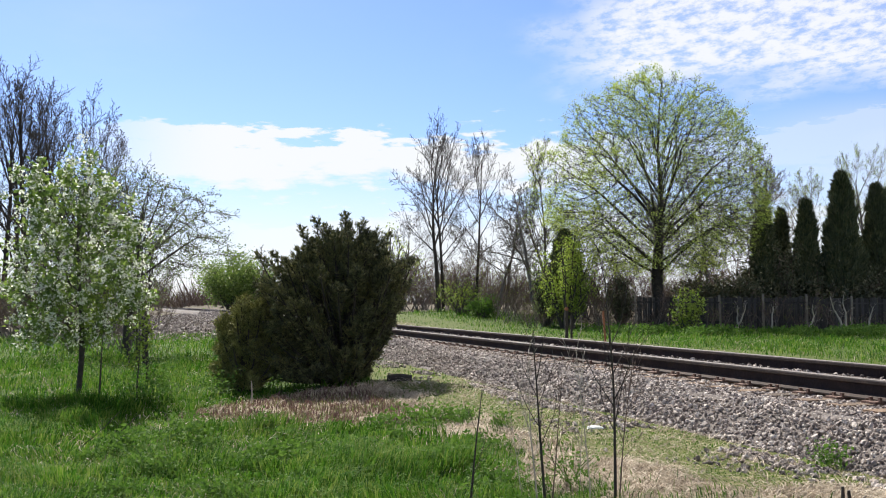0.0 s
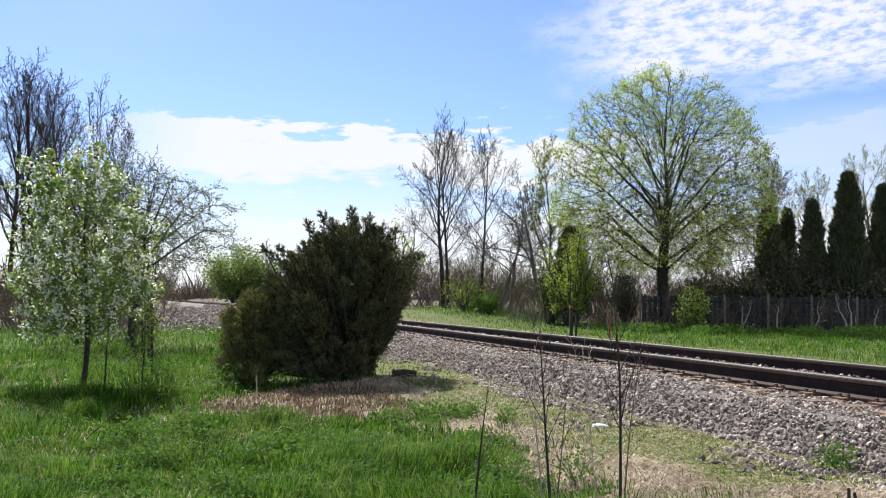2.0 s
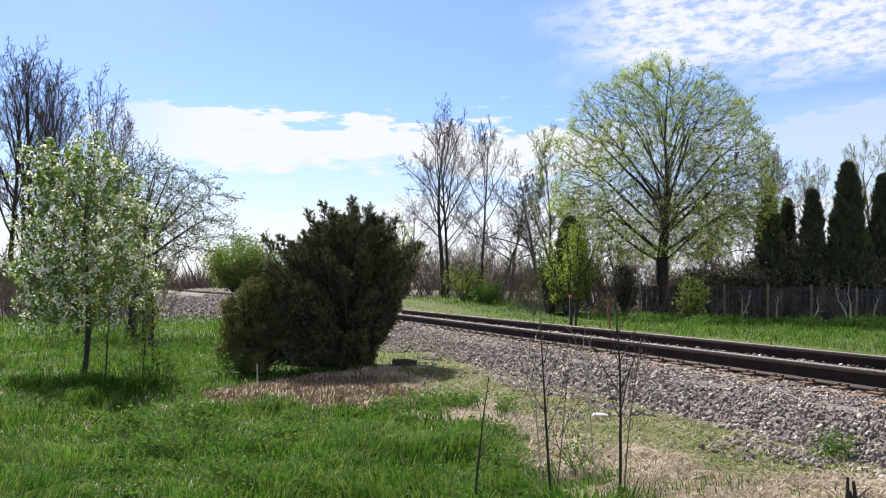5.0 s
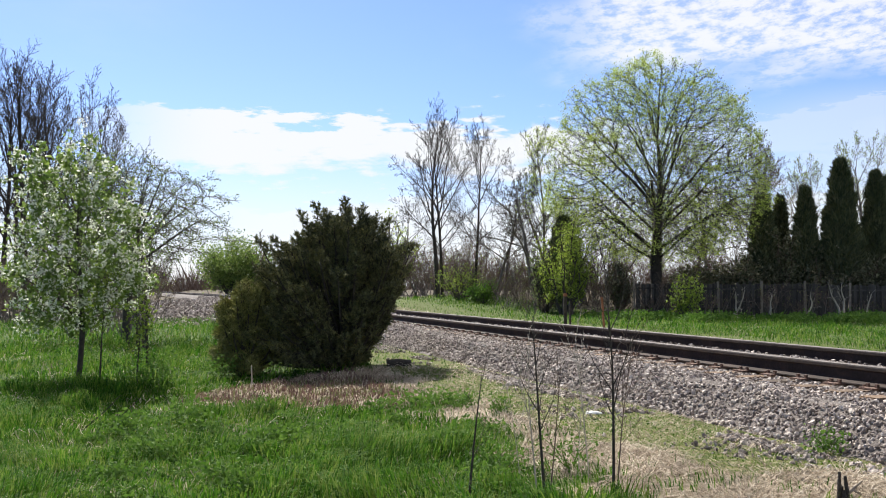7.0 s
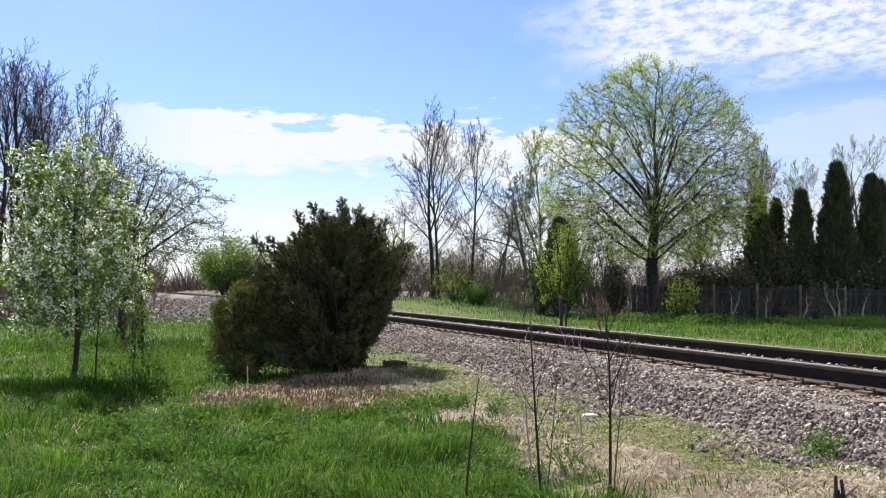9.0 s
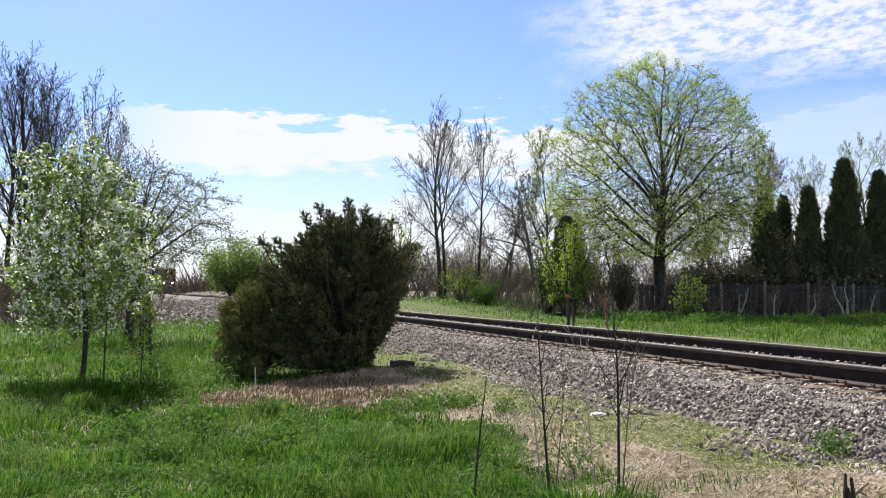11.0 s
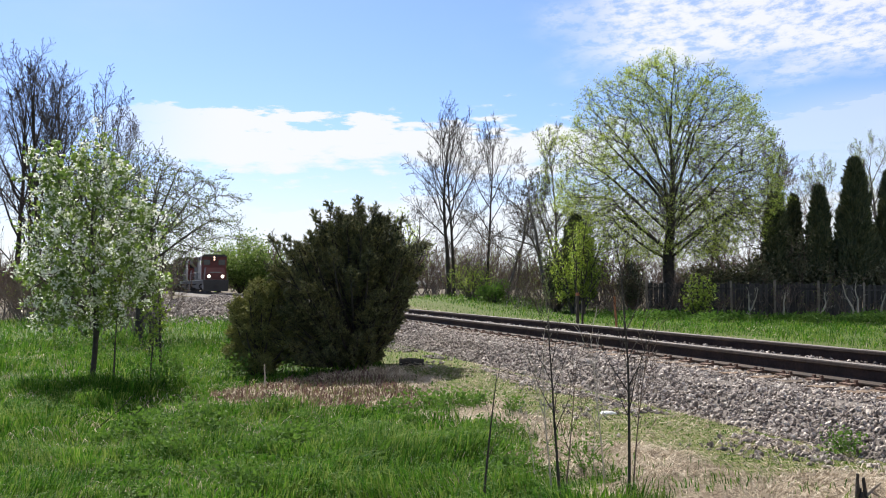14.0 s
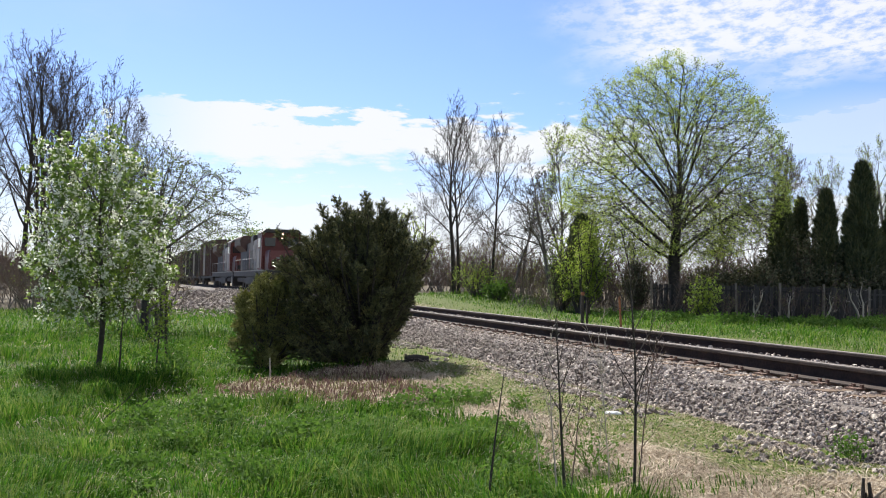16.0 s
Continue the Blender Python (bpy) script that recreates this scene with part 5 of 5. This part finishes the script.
# ---------------------------------------------------------------- the train
def bar(parent, name, p, q, r, mat):
    return part(name, cylinder(p, q, r, 6), M[mat], parent)


def bogie(parent, y, z=0.0, wheels=3, gap=1.9):
    bg = part("bogie", box(-1.25, y - gap * wheels / 2, 0.55, 1.25, y + gap * wheels / 2, 0.95, 0.05), M["steel"], parent)
    for k in range(wheels):
        yy = y + (k - (wheels - 1) / 2) * gap
        for sx in (-0.75, 0.75):
            b = cylinder((sx - 0.07, yy, 0.5), (sx + 0.07, yy, 0.5), 0.5, 20)
            part("wheel", b, M["steel"], bg)


def locomotive(label):
    """Front at y = 0, running towards -y; rails at z = 0."""
    loco = tagged(new("locomotive"), label, "locomotive", "train")
    part("frame", box(-1.5, 0.5, 1.05, 1.5, 21.5, 1.45, 0.04), M["black"], loco)
    part("walkway", box(-1.55, 0.5, 1.45, 1.55, 21.5, 1.53, 0.02), M["grey"], loco)
    part("pilot", prism([(-1.45, 0.15), (1.45, 0.15), (1.5, 1.5), (-1.5, 1.5)], 0.0, 0.5), M["black"], loco, "black snow-plough pilot")
    part("fuel_tank", box(-1.4, 7.5, 0.35, 1.4, 14.0, 1.05, 0.15), M["black"], loco)
    part("coupler", box(-0.15, -0.45, 0.75, 0.15, 0.2, 1.0, 0.04), M["steel"], loco)
    # nose: broad, sloped at the top
    b = box(-1.25, 0.75, 1.53, 1.25, 2.8, 3.05, 0.08)
    for v in b.verts:
        if v.co.y < 1.2 and v.co.z > 2.4:
            v.co.y += 0.35
            v.co.x *= 0.88
    nose = part("nose", b, M["red"], loco, "faded red nose")
    part("emblem", box(-0.62, 0.715, 2.35, 0.62, 0.745, 2.5), M["grey"], nose, "pale lettering band")
    part("nose_door", box(-0.35, 0.72, 1.6, 0.25, 0.75, 2.25, 0.01), M["red"], nose)
    # cab with overhanging roof
    b = box(-1.5, 2.6, 1.53, 1.5, 5.2, 4.45, 0.1)
    for v in b.verts:
        if v.co.y < 3.0 and v.co.z > 3.0:
            v.co.y -= 0.15 if v.co.z > 4 else 0.0
    cab = part("cab", b, M["red"], loco, "red cab")
    part("cab_roof", prism([(-1.55, 4.40), (-1.2, 4.66), (1.2, 4.66), (1.55, 4.40)], 2.2, 5.3), M["black"], cab)
    part("cab_side", box(-1.53, 3.6, 1.7, -1.49, 5.15, 3.2, 0.01), M["grey"], cab, "dusty white side panel")
    for x0, x1 in ((-1.3, -0.5), (0.5, 1.3)):
        part("windscreen", box(x0, 2.35, 3.35, x1, 2.5, 4.0, 0.03), M["glass"], cab)
    part("side_window", box(-1.53, 3.2, 3.3, -1.49, 4.6, 4.0, 0.01), M["glass"], cab)
    hb = part("headlight_housing", box(-0.3, 2.25, 3.85, 0.3, 2.5, 4.45, 0.04), M["black"], cab)
    for zc in (4.02, 4.28):
        part("headlight", cylinder((0, 2.22, zc), (0, 2.28, zc), 0.10, 16), M["marker"], hb, "lit reddish headlight")
    for sx in (-0.80, 0.80):
        d = part("ditch_light_housing", box(sx - 0.2, 0.45, 1.75, sx + 0.2, 0.75, 2.15, 0.04), M["black"], loco)
        part("ditch_light", cylinder((sx, 0.42, 1.95), (sx, 0.47, 1.95), 0.17, 16), M["lamp"], d, "lit round ditch light")
    # long hood, equipment cabinet and radiator wings
    part("equipment_cabinet", box(-1.45, 5.2, 1.53, 1.45, 8.0, 4.0, 0.08), M["grey"], loco, "dusty white panelled cabinet")
    for k in range(5):
        part("cabinet_door", box(-1.48, 5.35 + k * 0.53, 1.7, -1.45, 5.80 + k * 0.53, 3.6, 0.01), M["grey"], loco)
    part("long_hood", box(-0.95, 8.0, 1.53, 0.95, 21.0, 4.05, 0.12), M["black"], loco)
    for k in range(11):
        part("hood_door", box(-0.975, 8.2 + k * 0.72, 1.7, -0.95, 8.8 + k * 0.72, 3.4, 0.01), M["red"] if k % 4 == 0 else M["black"], loco)
    part("dynamic_brake", box(-1.3, 9.2, 3.1, 1.3, 11.0, 4.5, 0.1), M["black"], loco)
    part("exhaust", box(-0.5, 13.0, 4.0, 0.5, 14.4, 4.55, 0.08), M["steel"], loco)
    rad = part("radiator", prism([(-0.95, 3.3), (-1.5, 3.8), (-1.5, 4.55), (-1.2, 4.72), (1.2, 4.72), (1.5, 4.55), (1.5, 3.8), (0.95, 3.3)], 16.4, 21.2), M["brown"], loco, "dusty brown radiator hood")
    for k in range(6):
        part("grille", box(-1.53, 16.6 + k * 0.76, 3.9, -1.49, 17.2 + k * 0.76, 4.45), M["steel"], rad)
    # handrails
    for k in range(9):
        y = 5.6 + k * 1.9
        bar(loco, "stanchion", (-1.52, y, 1.5), (-1.52, y, 2.5), 0.022, "grey")
    bar(loco, "handrail", (-1.52, 5.4, 2.5), (-1.52, 21.0, 2.5), 0.022, "grey")
    for sx in (-1.4, -0.7, 0.7, 1.4):
        bar(loco, "stanchion", (sx, 0.3, 1.5), (sx, 0.3, 2.5), 0.022, "grey")
    bar(loco, "step_rail", (-1.5, 0.55, 0.5), (-1.5, 0.55, 2.4), 0.025, "grey")
    part("step_well", box(-1.5, 0.5, 0.35, -1.0, 1.3, 1.05, 0.02), M["grey"], loco)
    bogie(loco, 4.3)
    bogie(loco, 17.6)
    return loco


def box_car(label, mat, length=17.0, h=5.35):
    car = tagged(new("freight_car"), label, "railway car", "train")
    part("underframe", box(-1.35, 0.3, 0.85, 1.35, length - 0.3, 1.15, 0.04), M["black"], car)
    body = part("body", box(-1.55, 0.5, 1.15, 1.55, length - 0.5, h, 0.06), M[mat], car)
    part("roof", prism([(-1.57, h - 0.02), (0, h + 0.12), (1.57, h - 0.02)], 0.45, length - 0.45), M["steel"], body)
    k = 0
    y = 0.9
    while y < length - 1.0:
        part("side_post", box(-1.62, y, 1.15, -1.54, y + 0.12, h - 0.1), M[mat], body)
        y += 1.02
        k += 1
    part("door", box(-1.66, length * 0.42, 1.2, -1.56, length * 0.60, h - 0.4, 0.02), M["steel"], body, "grimy sliding door")
    bar(car, "ladder_rail", (-1.6, 0.62, 1.0), (-1.6, 0.62, h - 0.3), 0.02, "grey")
    bogie(car, 2.4, wheels=2, gap=1.75)
    bogie(car, length - 2.4, wheels=2, gap=1.75)
    return car


lead = locomotive("dark red and black diesel locomotive with lit headlights")
second = copy_thing(lead, Matrix())
tagged(second, "trailing dusty black and red diesel locomotive")
for o in [c for c in second.children_recursive if c.name.split(".")[0] in ("headlight", "ditch_light")]:
    o.data = o.data.copy()
    o.data.materials[0] = M["glass"]
    tagged(o, "unlit lens")
first_car = box_car("tall oxide-brown freight car with ribbed sides", "brown")
grey_car = box_car("grimy dark grey freight car with ribbed sides", "steel", 17.0, 4.7)
train = [(lead, 0.0, 22.2), (second, 22.2, 22.2), (first_car, 44.4, 17.3), (grey_car, 61.7, 17.3)]
for k in range(6):
    train.append((copy_thing(first_car if k % 2 else grey_car, Matrix()), 79.0 + k * 17.3, 17.3))


def motions():
    speed, s_end = 24.2, 74.5
    for thing, back, length in train:
        rows = []
        for k in range(33):
            t = k * 0.5
            s = s_end + speed * (16.0 - t) + back
            p, q = at_track(s, 0, RAIL_TOP), at_track(s + length, 0, RAIL_TOP)
            yaw = math.degrees(math.atan2(-(q.x - p.x), q.y - p.y))
            rows.append((t, pose(p.x, p.y, p.z, 0, 0, yaw)))
        walk(thing, rows)


motions()
